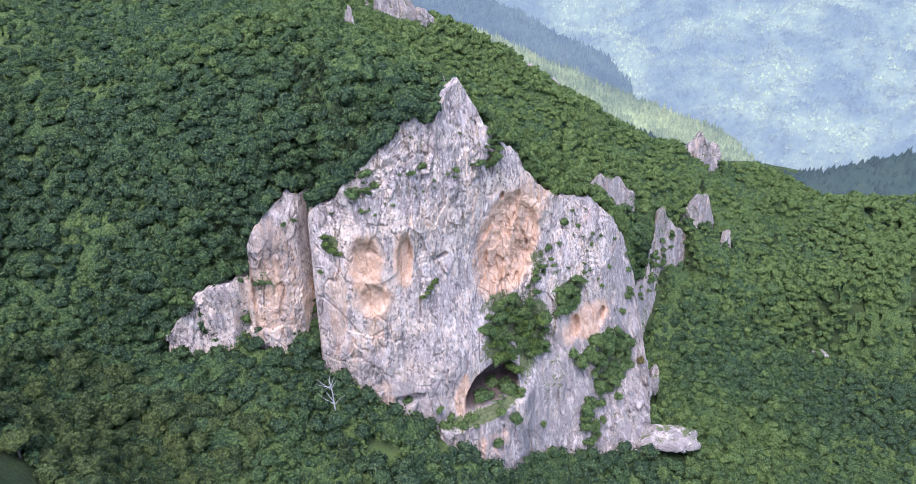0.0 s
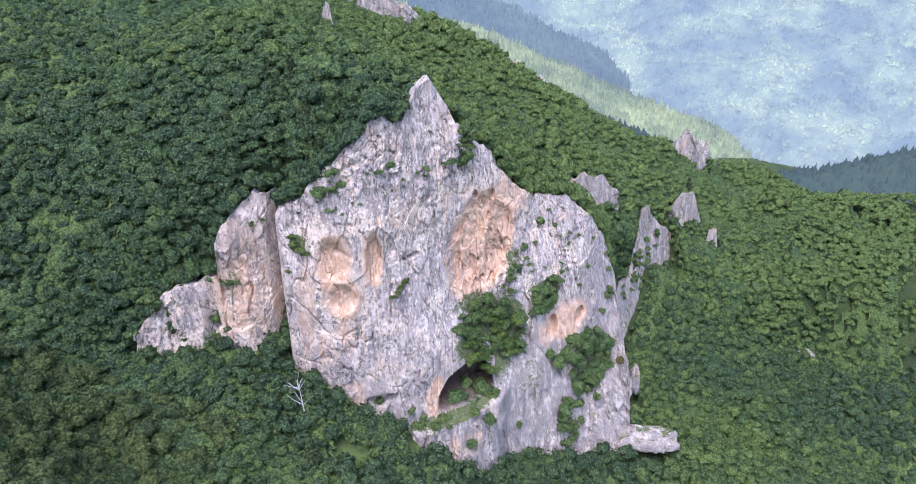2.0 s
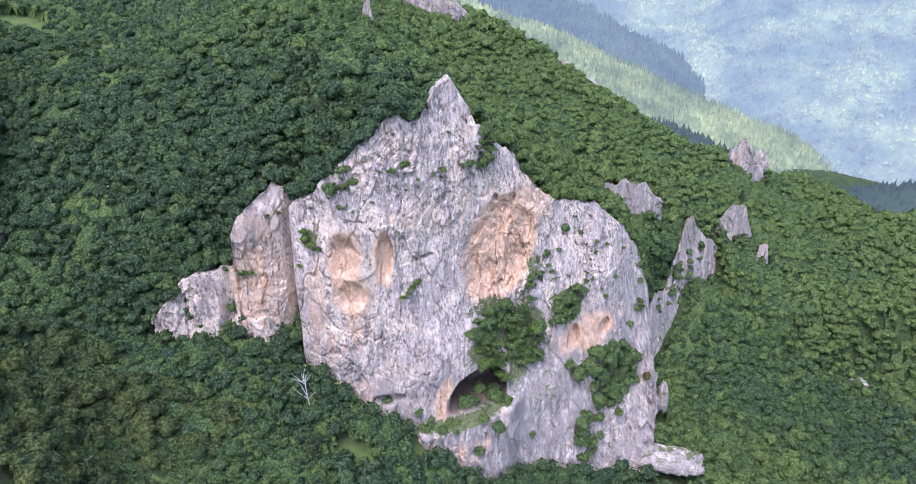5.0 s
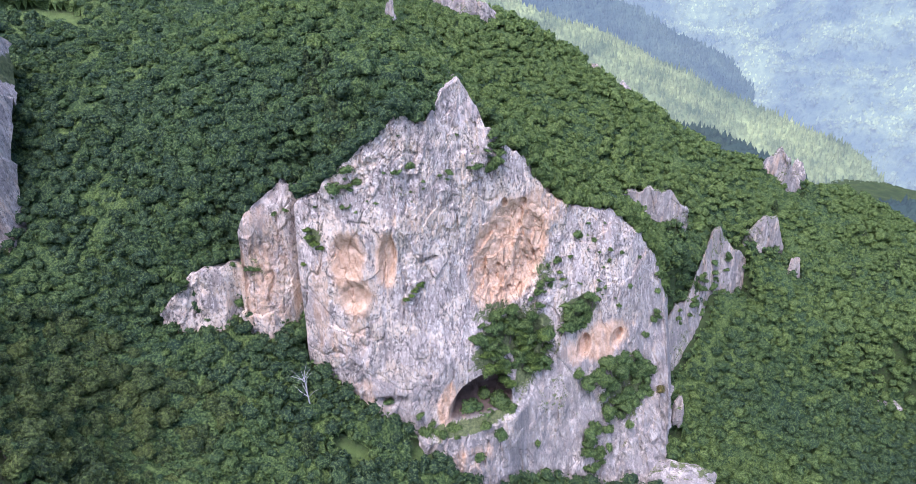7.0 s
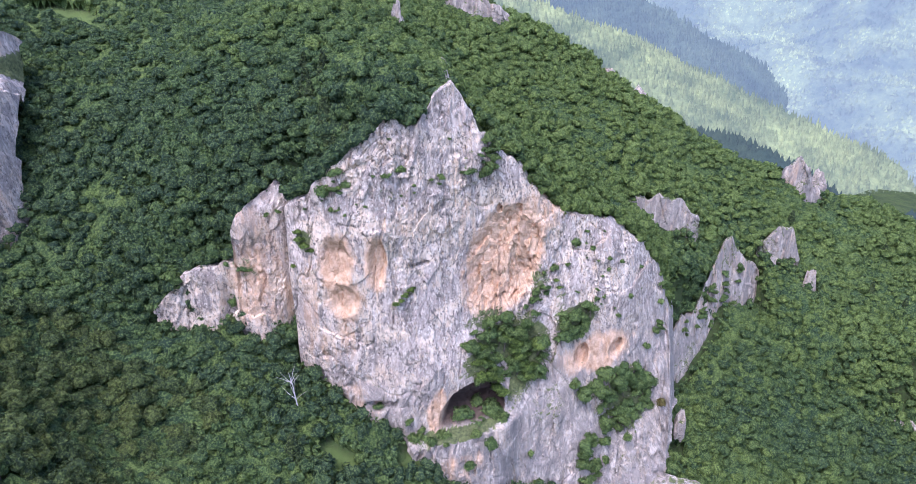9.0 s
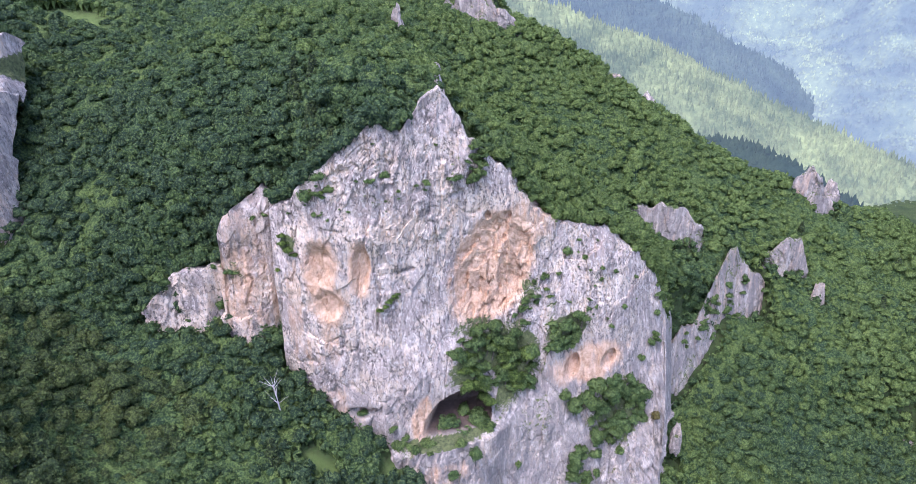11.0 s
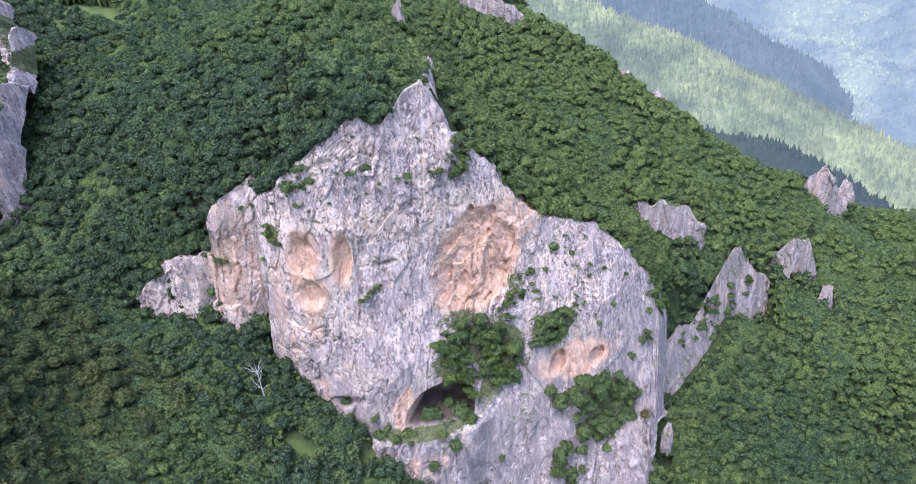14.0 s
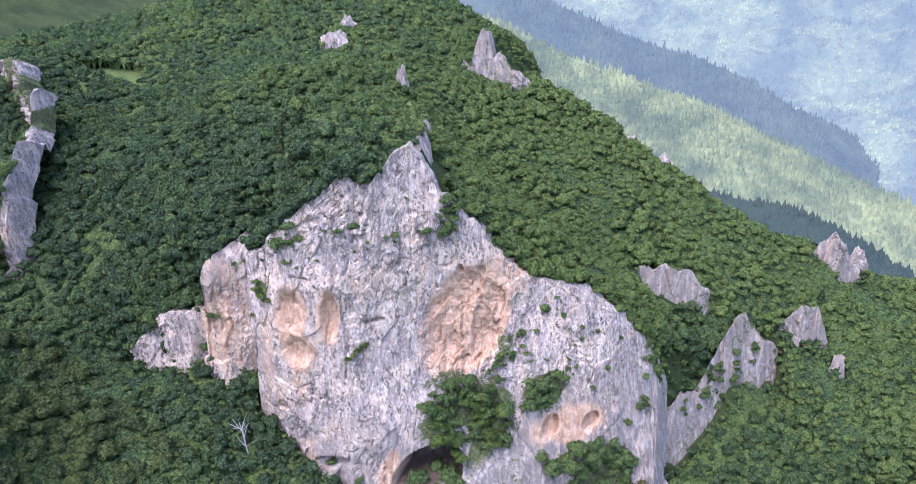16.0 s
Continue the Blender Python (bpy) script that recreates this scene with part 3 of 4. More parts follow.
class SideFace(Face):
    def aged_dim(self, x, z):
        return 0.30 * smooth(50, 68, z) + 0.15

    def fresh(self, x, z):
        return np.where(z < 50, 0.9, 0.2)

    def y(self, x, z):
        y = super().y(x, z)
        y = y + 3.0 * smooth(3.2, 0.8, np.abs(x + 73.5)) * smooth(44, 30, z)
        y = y + 7 * smooth(-54, -49, x)
        return y + 2.5 * smooth(1.2, 0.5, np.hypot((x + 60) / 5, (z - 74) / 5))

    def warm(self, x, z):
        w = 0.0
        for cx, cz, a, b, k in ((-64, 42, 9, 20, 0.55), (-61, 60, 7, 12, 0.4), (-80, 33, 8, 8, 0.2), (-54, 40, 6, 16, 0.4)):
            w = np.maximum(w, k * smooth(1.3, 0.5, np.hypot((x - cx) / a, (z - cz) / b)))
        return w

    def moss(self, x, z):
        return 0.6 * smooth(1.2, 0.5, np.hypot((x + 66) / 5, (z - 47) / 4))


class PlainFace(Face):
    def aged_dim(self, x, z):
        return np.full(x.shape, 0.85)

    def warm(self, x, z):
        return 0.30 * vnoise(x / 9, z / 12, 0, self.seed + 5)

    def moss(self, x, z):
        return 0.62 * vnoise(x / 8, z / 7, 0, self.seed + 6)


class WestFace(PlainFace):
    def aged_dim(self, x, z):
        return np.full(x.shape, 0.35)

    def rugged(self, x, z):
        return np.full(x.shape, 0.8)

    def moss(self, x, z):
        return 0.95 * smooth(0.42, 0.62, vnoise(x / 9, z / 14, 0, self.seed + 6))


def rock_sheet(name, face, x0, x1, foot, nu, nv, label, lean=(0.25, 1.0), depth=16):
    """The mesh of a face from its foot to its crest, with a rounded top that runs back into the hill and two flanks that do the same."""
    cap, side = 10, 8
    drift = np.broadcast_to(np.asarray(lean[0], float), (nu,))[:, None]
    u = np.linspace(x0, x1, nu)
    crest = face.crest(u) + 1.3 * fbm(u / 3.5, 0 * u, 0, face.seed + 3, 3)
    t = np.linspace(0, 1, nv)
    Z = foot + (crest[:, None] - foot) * t[None, :]
    X = np.repeat(u[:, None], nv, 1)
    Y = face.y(X, Z)
    # crest rounds over
    k = np.linspace(0, 1, cap + 1)[1:]
    back = depth * k ** 1.5
    X = np.concatenate([X, X[:, -1:] + drift * back], 1)
    Y = np.concatenate([Y, Y[:, -1:] + lean[1] * back], 1)
    Z = np.concatenate([Z, Z[:, -1:] + 0.8 * np.sin(k * 3.1) - depth * 0.4 * k ** 1.8 + 0.7 * fbm(X[:, -cap:] / 3, Y[:, -cap:] / 3, 0, face.seed, 3)], 1)
    # flanks
    k = np.linspace(0, 1, side + 1)[1:, None]
    wave = lambda row: 1.5 * k + 1.6 * np.minimum(4 * k, 1) * fbm(k * depth / 3 + 0 * row, row / 6, 0, face.seed + 7, 3)
    X = np.concatenate([(X[:1] + wave(Z[:1]))[::-1], X, X[-1:] + wave(Z[-1:])], 0)
    Y = np.concatenate([(Y[:1] + depth * k)[::-1], Y, Y[-1:] + depth * k], 0)
    Z = np.concatenate([(Z[:1] - 4 * k)[::-1], Z, Z[-1:] - 4 * k], 0)
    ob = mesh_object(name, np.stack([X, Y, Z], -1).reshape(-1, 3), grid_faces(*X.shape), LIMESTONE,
                     attributes=[("warm", face.warm(X, Z).ravel()), ("moss", face.moss(X, Z).ravel()), ("soil_shade", face.soil_shade(X, Z).ravel()), ("aged_dim", face.aged_dim(X, Z).ravel()), ("fresh", face.fresh(X, Z).ravel())])
    return tagged(ob, label, "cliff", kind="structure")


# plan of the great wall: y at every 10 m along x, one row for each height
MAIN_LOW = [
    [189, 188, 187, 187, 188, 190, 194, 200, 206, 213, 218, 223, 227, 230, 234],
    [192, 191, 190, 190, 190, 193, 197, 203, 211, 219, 225, 231, 236, 242, 251],
    [194, 193, 192, 192, 193, 196, 200, 207, 215, 224, 232, 238, 247, 258, 269],
    [196, 195, 194, 194, 195, 198, 203, 211, 220, 228, 237, 245, 257, 271, 284],
    [197, 196, 195, 196, 198, 201, 208, 218, 227, 234, 243, 251, 265, 280, 293],
    [198, 197, 196, 198, 200, 206, 216, 227, 234, 240, 247, 256, 271, 285, 298]]
MAIN_HIGH = [
    [198, 197, 196, 198, 202, 211, 223, 231, 239, 245, 251, 261, 274, 286, 298],
    [199, 197, 196, 199, 206, 215, 225, 231, 240, 249, 257, 265, 275, 286, 297],
    [199, 198, 197, 200, 207, 216, 224, 233, 243, 252, 260, 268, 277, 286, 295],
    [198, 198, 199, 203, 209, 218, 227, 237, 246, 255, 263, 271, 278, 286, 294],
    [198, 200, 202, 207, 213, 225, 234, 242, 250, 258, 266, 273, 280, 286, 292]]
MAIN = MainFace(
    [-50, -40, -30, -20, -10, 0, 10, 20, 30, 40, 50, 60, 70, 80, 90], [-60, -40, -20, -5, 10, 25, 40, 55, 70, 85, 105],
    MAIN_LOW + MAIN_HIGH,
    [-50, -45, -40, -34, -27, -21, -14.6, -11, -8, -4, 0, 3, 9, 14, 19.4, 26, 34.6, 43, 52, 60, 67, 74, 78, 82, 85, 88],
    [70, 74, 77.5, 83, 90.5, 95, 102, 97, 98, 105, 107.5, 104, 92, 86, 81.5, 71, 61, 55.5, 54.5, 47, 38, 26, 15, 2, -20, -50], 100)
cliff_main = rock_sheet("cliff_main", MAIN, -50.5, 86, -62, 330, 350,
                        "tall pale limestone cliff with orange alcove and cave at its foot",
                        (np.interp(np.linspace(-50.5, 86, 330), (-25, 0, 14, 30), (0.0, -0.36, -0.2, 0.2)), 1.0))
LEFT = SideFace(
    [-96, -88, -80, -72, -64, -56, -50, -44], [10, 35, 50, 65, 90],
    [[190, 192, 195, 198, 197, 199, 204, 209], [191, 194, 198, 200, 199, 200, 205, 210], [195, 198, 201, 201, 198.5, 202, 207, 212],
     [202, 204, 205, 202, 199, 204, 210, 214], [208, 209, 209, 207, 207, 211, 214, 217]],
    [-96, -91, -86, -76, -69.5, -68.5, -64, -58, -51, -46, -44], [33, 38, 44, 47, 48, 61, 69, 75, 74, 62, 56], 200, 1.05)
cliff_side = rock_sheet("cliff_side", LEFT, -96, -44.5, 8, 150, 190,
                        "cream and tan limestone crag beside the main cliff", (0.0, 1.0), 14)
REAR = PlainFace(
    [84, 92, 100, 108, 116, 124, 132], [-60, -35, -10, 15],
    [[286, 292, 302, 316, 330, 343, 354], [288, 296, 306, 322, 337, 346, 357], [294, 305, 318, 334, 347, 352, 360], [300, 313, 328, 344, 353, 359, 366]],
    [84, 90, 95, 99, 104, 109, 113, 117, 122, 127, 131, 132], [-14, -12, -14, -6, 2, 9, 11, 4, -2, -6, -12, -25], 300, 0.9)
rock_sheet("cliff_rear", REAR, 84, 132, -60, 120, 130, "grey limestone crag on the wooded flank", (0.1, 1.0), 9)
BAND = PlainFace([58, 66, 74, 84, 96], [-8, 12, 30], [[331, 332, 335, 338, 344], [333, 334, 337, 340, 346], [336, 337, 340, 343, 349]],
                 [58, 64, 70, 78, 86, 96], [27, 31, 31, 32, 30, 18], 310, 0.6)
rock_sheet("cliff_band", BAND, 58, 96, -6, 80, 60, "low grey rock band among the trees", (0.1, 1.0), 8)
WEST = WestFace([-250, -200, -186, -172, -158, -148], [20, 55, 100], [[262, 236, 226, 205, 192, 192], [268, 243, 233, 210, 195, 194], [278, 254, 244, 228, 206, 200]],
                 [-250, -225, -214, -200, -190, -182, -177, -170, -164, -158, -153, -147], [118, 120, 108, 106, 111, 112, 99, 93, 97, 84, 64, 42], 320, 1.5)
rock_sheet("cliff_west", WEST, -250, -147, 25, 170, 140, "pale limestone crag at the wooded slope's far side", (-0.1, 1.0), 12)

KNOB = PlainFace([128, 137, 146, 154], [-34, 20], [[363, 364, 370, 378], [369, 369, 374, 381]],
                 [128, 131, 135, 139, 142, 146, 150, 154], [-10, 1, 5, 10, 8, 8, 0, -10], 330, 1.2)
rock_sheet("cliff_knob", KNOB, 128, 154, -34, 70, 80, "grey limestone crag standing out of the woods", (0.1, 1.0), 9)
CREST = PlainFace([144, 152, 160, 168, 178], [-18, 32], [[418, 419, 421, 426, 434], [424, 423, 427, 433, 441]],
                  [144, 148, 151, 155, 158, 161, 166, 171, 178], [14, 24, 27, 31, 25, 24, 12, 8, -10], 340, 0.9)
rock_sheet("cliff_crest", CREST, 144, 178, -18, 80, 80, "craggy limestone knob on the ridge line", (0.1, 1.0), 9)
TOOTH = PlainFace([-56, -46, -36, -24, -8], [86, 134], [[405, 405, 406, 408, 413], [410, 409, 411, 413, 418]],
                  [-56, -52, -48, -45, -42, -38, -35, -31, -24, -18, -8], [104, 111, 109, 120, 130, 128, 115, 116, 108, 106, 94], 350, 0.9)
rock_sheet("cliff_tooth", TOOTH, -56, -8, 86, 90, 80, "jagged pale rock crest on the ridge", (0.0, 1.0), 8)

ROCKS = []


def outcrop(name, x, y, z, a, b, c, seed, turn=0.0, label="grey weathered limestone outcrop among the trees", clear=True):
    """A craggy boulder or pinnacle with half sizes a, b, c whose foot is sunk in the slope."""
    bm = bmesh.new()
    bmesh.ops.create_icosphere(bm, subdivisions=5 if max(a, b, c) > 8 else 4, radius=1.0)
    p = np.array([v.co for v in bm.verts])
    p = np.sign(p) * np.abs(p) ** 0.72
    q = p * (a, b, c)
    w = max(a, b)
    n = ridged(q[:, 0] / (0.75 * w), q[:, 1] / (0.75 * w), q[:, 2] / (1.6 * w), seed, 4) - 0.6
    m = fbm(q[:, 0] / 2.5, q[:, 1] / 2.5, q[:, 2] / 5, seed + 4, 4)
    taper = 1 - 0.45 * np.clip(p[:, 2], 0, 1) ** 1.5
    q = q * np.stack([taper, taper, np.ones_like(taper)], -1) * (1 + 0.85 * n + 0.14 * m)[:, None]
    for v, co in zip(bm.verts, q):
        v.co = co
    me = bpy.data.meshes.new(name)
    bm.to_mesh(me)
    bm.free()
    me.attributes.new("warm", "FLOAT", "POINT").data.foreach_set("value", np.full(len(me.vertices), 0.1, np.float32))
    me.attributes.new("moss", "FLOAT", "POINT").data.foreach_set("value", (0.3 * vnoise(q[:, 0] / 3, q[:, 1] / 3, q[:, 2] / 3, seed)).astype(np.float32))
    me.attributes.new("aged_dim", "FLOAT", "POINT").data.foreach_set("value", np.full(len(me.vertices), 0.7, np.float32))
    me.materials.append(LIMESTONE)
    if clear:
        ROCKS.append((x, y, 0.8 * max(0.7 * a, b) + 1.0))
    ob = new(name, me)
    ob.matrix_world = pose(x, y, z, 0, 0, turn)
    return tagged(ob, label, "rock outcrop", "outcrops on the mountainside")


outcrop("rock_outcrop", 159, 369, -27, 3.5, 3, 12, 2, 20, "narrow pale rock rib on the wooded slope")
outcrop("rock_outcrop", 170, 440, 4, 6, 5, 12, 4, 40, "broken rock rib below the ridge knob")
outcrop("rock_outcrop", -49, 322, 108, 3, 3.5, 10, 5, 0, "pale rock spire on the wooded ridge")
outcrop("rock_outcrop", -17, 273, 92, 4.5, 8, 13, 6, 15, "sharp grey pinnacle behind the cliff top", False)
outcrop("rock_outcrop", -12, 258, 92, 4.5, 10, 12, 21, 18, "rock spine between the cliff top and its pinnacle", False)
outcrop("rock_outcrop", -6, 242, 91, 5, 10, 13, 23, 20, "rock spine between the cliff top and its pinnacle", False)
outcrop("rock_outcrop", 42, 427, 68, 8, 4, 5, 8, -30, "jagged rock crest on the ridge")
outcrop("rock_outcrop", 62, 440, 54, 6, 4, 6, 9, -30, "jagged rock crest on the ridge")
outcrop("rock_outcrop", 208, 334, float(ground_height(208, 334)) - 1.0, 7, 3.5, 3.0, 10, -20, "low grey rock in the wooded slope", False)
outcrop("rock_outcrop", 236, 300, float(ground_height(236, 300)) - 1.0, 5.5, 3, 2.6, 11, -15, "low grey rock in the wooded slope", False)
outcrop("rock_outcrop", 92, 237, -52, 12, 6, 4, 12, -5, "low overhanging rock ledge at the cliff's foot")
outcrop("rock_outcrop", 92, 263, -40, 2.0, 3, 7, 13, 0, "narrow white rock rib beside the cliff")
outcrop("rock_outcrop", -113, 372, 119, 8, 4, 9, 15, 20, "pale rocks on the crest of the ridge")
outcrop("rock_outcrop", -121, 400, 126, 6, 4, 8, 16, 60, "pale rocks on the crest of the ridge")

# ---- woods ----
def unit(rng, n):
    v = rng.normal(size=(n, 3))
    return v / np.linalg.norm(v, axis=1, keepdims=True)


def leaf_faces(rng, at, normal, size):
    """One ragged triangle of leaves at each place, roughly across its normal."""
    n = len(at)
    normal = normal / np.linalg.norm(normal, axis=1, keepdims=True) + 0.36 * rng.normal(size=(n, 3))
    normal /= np.linalg.norm(normal, axis=1, keepdims=True)
    side = np.cross(normal, unit(rng, n))
    side /= np.linalg.norm(side, axis=1, keepdims=True) + 1e-9
    up = np.cross(normal, side)
    s = (size * rng.uniform(0.7, 1.35, n))[:, None]
    tri = np.stack([at + side * s, at - side * s * 0.6 + up * s * 0.8, at - side * s * 0.45 - up * s * 0.85], 1)
    return tri.reshape(-1, 3), np.arange(3 * n).reshape(-1, 3), np.repeat(normal, 3, 0)


def crown_shape(seed, leaves_count, leaf, fine=2, lobes=8, tall=1.0, low=-0.35):
    """A broadleaf crown of radius about 1 round the origin: a lumpy body of many lobes, with leaf sprays that break its outline."""
    rng = np.random.default_rng(seed)
    c = unit(rng, lobes)
    c[:, 2] = np.abs(c[:, 2]) * 0.95 - 0.1
    c *= rng.uniform(0.40, 0.72, (lobes, 1))
    r = rng.uniform(0.30, 0.50, lobes) * (9 / lobes) ** 0.3
    bm = bmesh.new()
    bmesh.ops.create_icosphere(bm, subdivisions=fine, radius=1.0)
    d = np.array([v.co for v in bm.verts])
    faces = np.array([[v.index for v in f.verts] for f in bm.faces])
    bm.free()
    b = d @ c.T
    inside = b ** 2 - (c ** 2).sum(1) + r ** 2
    out = np.where(inside > 0, b + np.sqrt(np.maximum(inside, 0)), 0.36)
    best = out.argmax(1)
    body = d * out.max(1)[:, None] * rng.uniform(0.72, 1.0, (len(d), 1))
    normal = (body - c[best]) / r[best][:, None] + 0.7 * d + (0, 0, 0.1)
    body[:, 2] = np.maximum(body[:, 2], -0.3)
    faces = faces[d[faces][:, :, 2].max(1) > low]
    which = rng.integers(0, lobes, leaves_count)
    e = unit(rng, leaves_count)
    e[:, 2] = np.where(rng.random(leaves_count) < 0.75, np.abs(e[:, 2]), e[:, 2])
    at = c[which] + e * (r[which] * rng.uniform(0.85, 1.2, leaves_count))[:, None]
    tri, tf, tn = leaf_faces(rng, at, e + 0.4 * at, leaf)
    tn = 0.75 * tn + np.repeat(0.6 * e + 0.7 * at + (0, 0, 0.1), 3, 0)
    v = np.concatenate([body, tri])
    f = np.concatenate([faces, tf + len(body)])
    n = np.concatenate([normal, tn])
    return v * (1, 1, tall), f, n / np.linalg.norm(n, axis=1, keepdims=True)


def pine_shape(seed, tiers, per):
    """A conifer of height 1 and radius about 0.25 from its foot at the origin."""
    rng = np.random.default_rng(seed)
    at, nor = [], []
    for i in range(tiers):
        h = 0.14 + 0.84 * i / tiers
        r = 0.27 * (1 - h) ** 0.75 + 0.015
        for k in range(per):
            a = rng.uniform(0, 6.283)
            q = r * rng.uniform(0.25, 1.0)
            at.append((q * math.cos(a), q * math.sin(a), h - 0.25 * q + rng.normal() * 0.01))
            nor.append((math.cos(a) * 0.6, math.sin(a) * 0.6, 0.9))
    return leaf_faces(rng, np.array(at), np.array(nor), 0.05)


def tube(points, radii, seg=6):
    """A tapered limb through the points."""
    v, f = [], []
    for i, (p, r) in enumerate(zip(points, radii)):
        for k in range(seg):
            a = 2 * math.pi * k / seg
            v.append((p[0] + r * math.cos(a), p[1] + r * math.sin(a), p[2]))
    for i in range(len(points) - 1):
        for k in range(seg):
            f.append((i * seg + k, i * seg + (k + 1) % seg, (i + 1) * seg + (k + 1) % seg, (i + 1) * seg + k))
    return v, f


def limbs(seed, height, radius, count, reach):
    rng = np.random.default_rng(seed)
    pts = [(0, 0, -1.0), (rng.normal() * 0.1, rng.normal() * 0.1, height * 0.35), (rng.normal() * 0.25, rng.normal() * 0.25, height * 0.75), (rng.normal() * 0.3, rng.normal() * 0.3, height)]
    v, f = tube(pts, [radius, radius * 0.8, radius * 0.45, radius * 0.12])
    for _ in range(count):
        h, a = rng.uniform(0.4, 0.85) * height, rng.uniform(0, 6.283)
        l = reach * rng.uniform(0.6, 1.1)
        p = [(pts[2][0] * 0.6, pts[2][1] * 0.6, h), (math.cos(a) * l * 0.5, math.sin(a) * l * 0.5, h + l * 0.35), (math.cos(a) * l + rng.normal() * 0.2, math.sin(a) * l + rng.normal() * 0.2, h + l * rng.uniform(0.5, 0.9))]
        bv, bf = tube(p, [radius * 0.4, radius * 0.25, radius * 0.06], 5)
        f += [tuple(i + len(v) for i in q) for q in bf]
        v += bv
    return v, f


def scatter(x0, x1, y0, y1, step, seed):
    rng = np.random.default_rng(seed)
    X, Y = np.meshgrid(np.arange(x0, x1, step), np.arange(y0, y1, step), indexing="ij")
    return (X + rng.uniform(-0.7, 0.7, X.shape) * step).ravel(), (Y + rng.uniform(-0.7, 0.7, Y.shape) * step).ravel()


def grows(x, y):
    """Where trees stand: not on the rock, not in the clearings, and not on ground that never shows."""
    ok = meadow(x, y) < 0.35
    z = ground_height(x, y)
    for cx, cy, r in ROCKS:
        ok &= ~((np.abs(x - cx) < r) & (y > cy - 0.6 * r - 5) & (y < cy + r))
    for face, front in ((MAIN, 2.2), (LEFT, 2.2), (REAR, 4), (BAND, 6), (WEST, 1), (KNOB, 5), (CREST, 5), (TOOTH, 5)):
        y0 = face.y(np.clip(x, face.xs[0], face.xs[-1]), z)
        inside = (x > face.xs[0]) & (x < face.xs[-1]) & (z < face.crest(x) - 4.0) & (y > y0 - front) & (y < y0 + (2 if face is LEFT else 7))
        ok &= ~inside
    s = np.interp(y, (231, 243, 266), (0, -8, -16))
    ok &= ~((x > s + 0.5) & (x < s + 13) & (y > 230) & (y < 268))
    ok &= ~((x > -50) & (y < 138)) & ~((x > 60) & (y < 205)) & ~((x > 10) & (x < 130) & (y > 480)) & ~((x > -30) & (y < 150))
    ok &= (x > 76 - (y - 31) * 1.98) & (x < 0.80 * y + 40)
    ok &= ~((x > -42) & (y > 453)) & ~((x < -112) & (y > 590)) & (y < 640) & (x > -430) & (x > -205 - (y - 180) * 1.45) & (x < 296 + (y - 330) * 0.7)
    return ok


tx, ty = scatter(-640, 420, 92, 680, 3.7, 3)
sx, sy = scatter(-150, 220, 165, 420, 2.9, 4)                       # more on the steepest ground
steep = np.hypot(ground_height(sx + 1.5, sy) - ground_height(sx - 1.5, sy), ground_height(sx, sy + 1.5) - ground_height(sx, sy - 1.5)) / 3
more = steep > 1.05
tx, ty = np.concatenate([tx, sx[more]]), np.concatenate([ty, sy[more]])
sx, sy = scatter(-110, 200, 185, 400, 1.9, 5)
steep = np.hypot(ground_height(sx + 1, sy) - ground_height(sx - 1, sy), ground_height(sx, sy + 1) - ground_height(sx, sy - 1)) / 2
tx, ty = np.concatenate([tx, sx[steep > 3.0]]), np.concatenate([ty, sy[steep > 3.0]])
ex, ey = scatter(-108, -40, 190, 232, 1.5, 12)
steep = np.hypot(ground_height(ex + 1, ey) - ground_height(ex - 1, ey), ground_height(ex, ey + 1) - ground_height(ex, ey - 1)) / 2
tx, ty = np.concatenate([tx, ex[steep > 1.8]]), np.concatenate([ty, ey[steep > 1.8]])
keep = grows(tx, ty)
tx, ty = tx[keep], ty[keep]
thin = np.random.default_rng(6).random(len(tx)) < np.where(ty < 330, 1.0, np.where(tx < -380, 0.4, 0.95))
thin &= (tx > -380) | (ty > 400)
tx, ty = tx[thin], ty[thin]
tz = ground_height(tx, ty)
erng = np.random.default_rng(13)
edge = []                                                           # trees on the very edge of the cliffs
for face, x0, x1, step, back, sunk in ((MAIN, -46, -7.5, 0.45, 0.9, 2.6), (MAIN, 13, 80, 0.9, 4.0, 3.6), (LEFT, -93, -46, 0.7, 3.0, 2.6)):
    ax = np.arange(x0, x1, step) + erng.uniform(-0.6, 0.6, len(np.arange(x0, x1, step)))
    az = face.crest(ax)
    edge.append(np.stack([ax, face.y(ax, az) + back + erng.uniform(-1.2, 3.5, len(ax)), az - sunk + erng.uniform(-1.0, 1.0, len(ax))]))
ex, ey, ez = np.concatenate(edge, 1)
tx, ty, tz = np.concatenate([tx, ex]), np.concatenate([ty, ey]), np.concatenate([tz, ez])
rng = np.random.default_rng(17)
size = 1.6 + 1.5 * vnoise(tx / 20, ty / 20, 0, 61) * rng.uniform(0.5, 1.4, len(tx)) + 1.4 * rng.random(len(tx)) ** 4
tone = np.clip(0.02 + 0.88 * rng.random(len(tx)) ** 1.4 + 0.65 * (fbm(tx / 38, ty / 38, 0, 62, 3) * 0.5 + 0.1), 0, 1)
size = 0.92 * np.where(ty > 330, size * np.where(tx < -380, 1.5, 0.96), size)
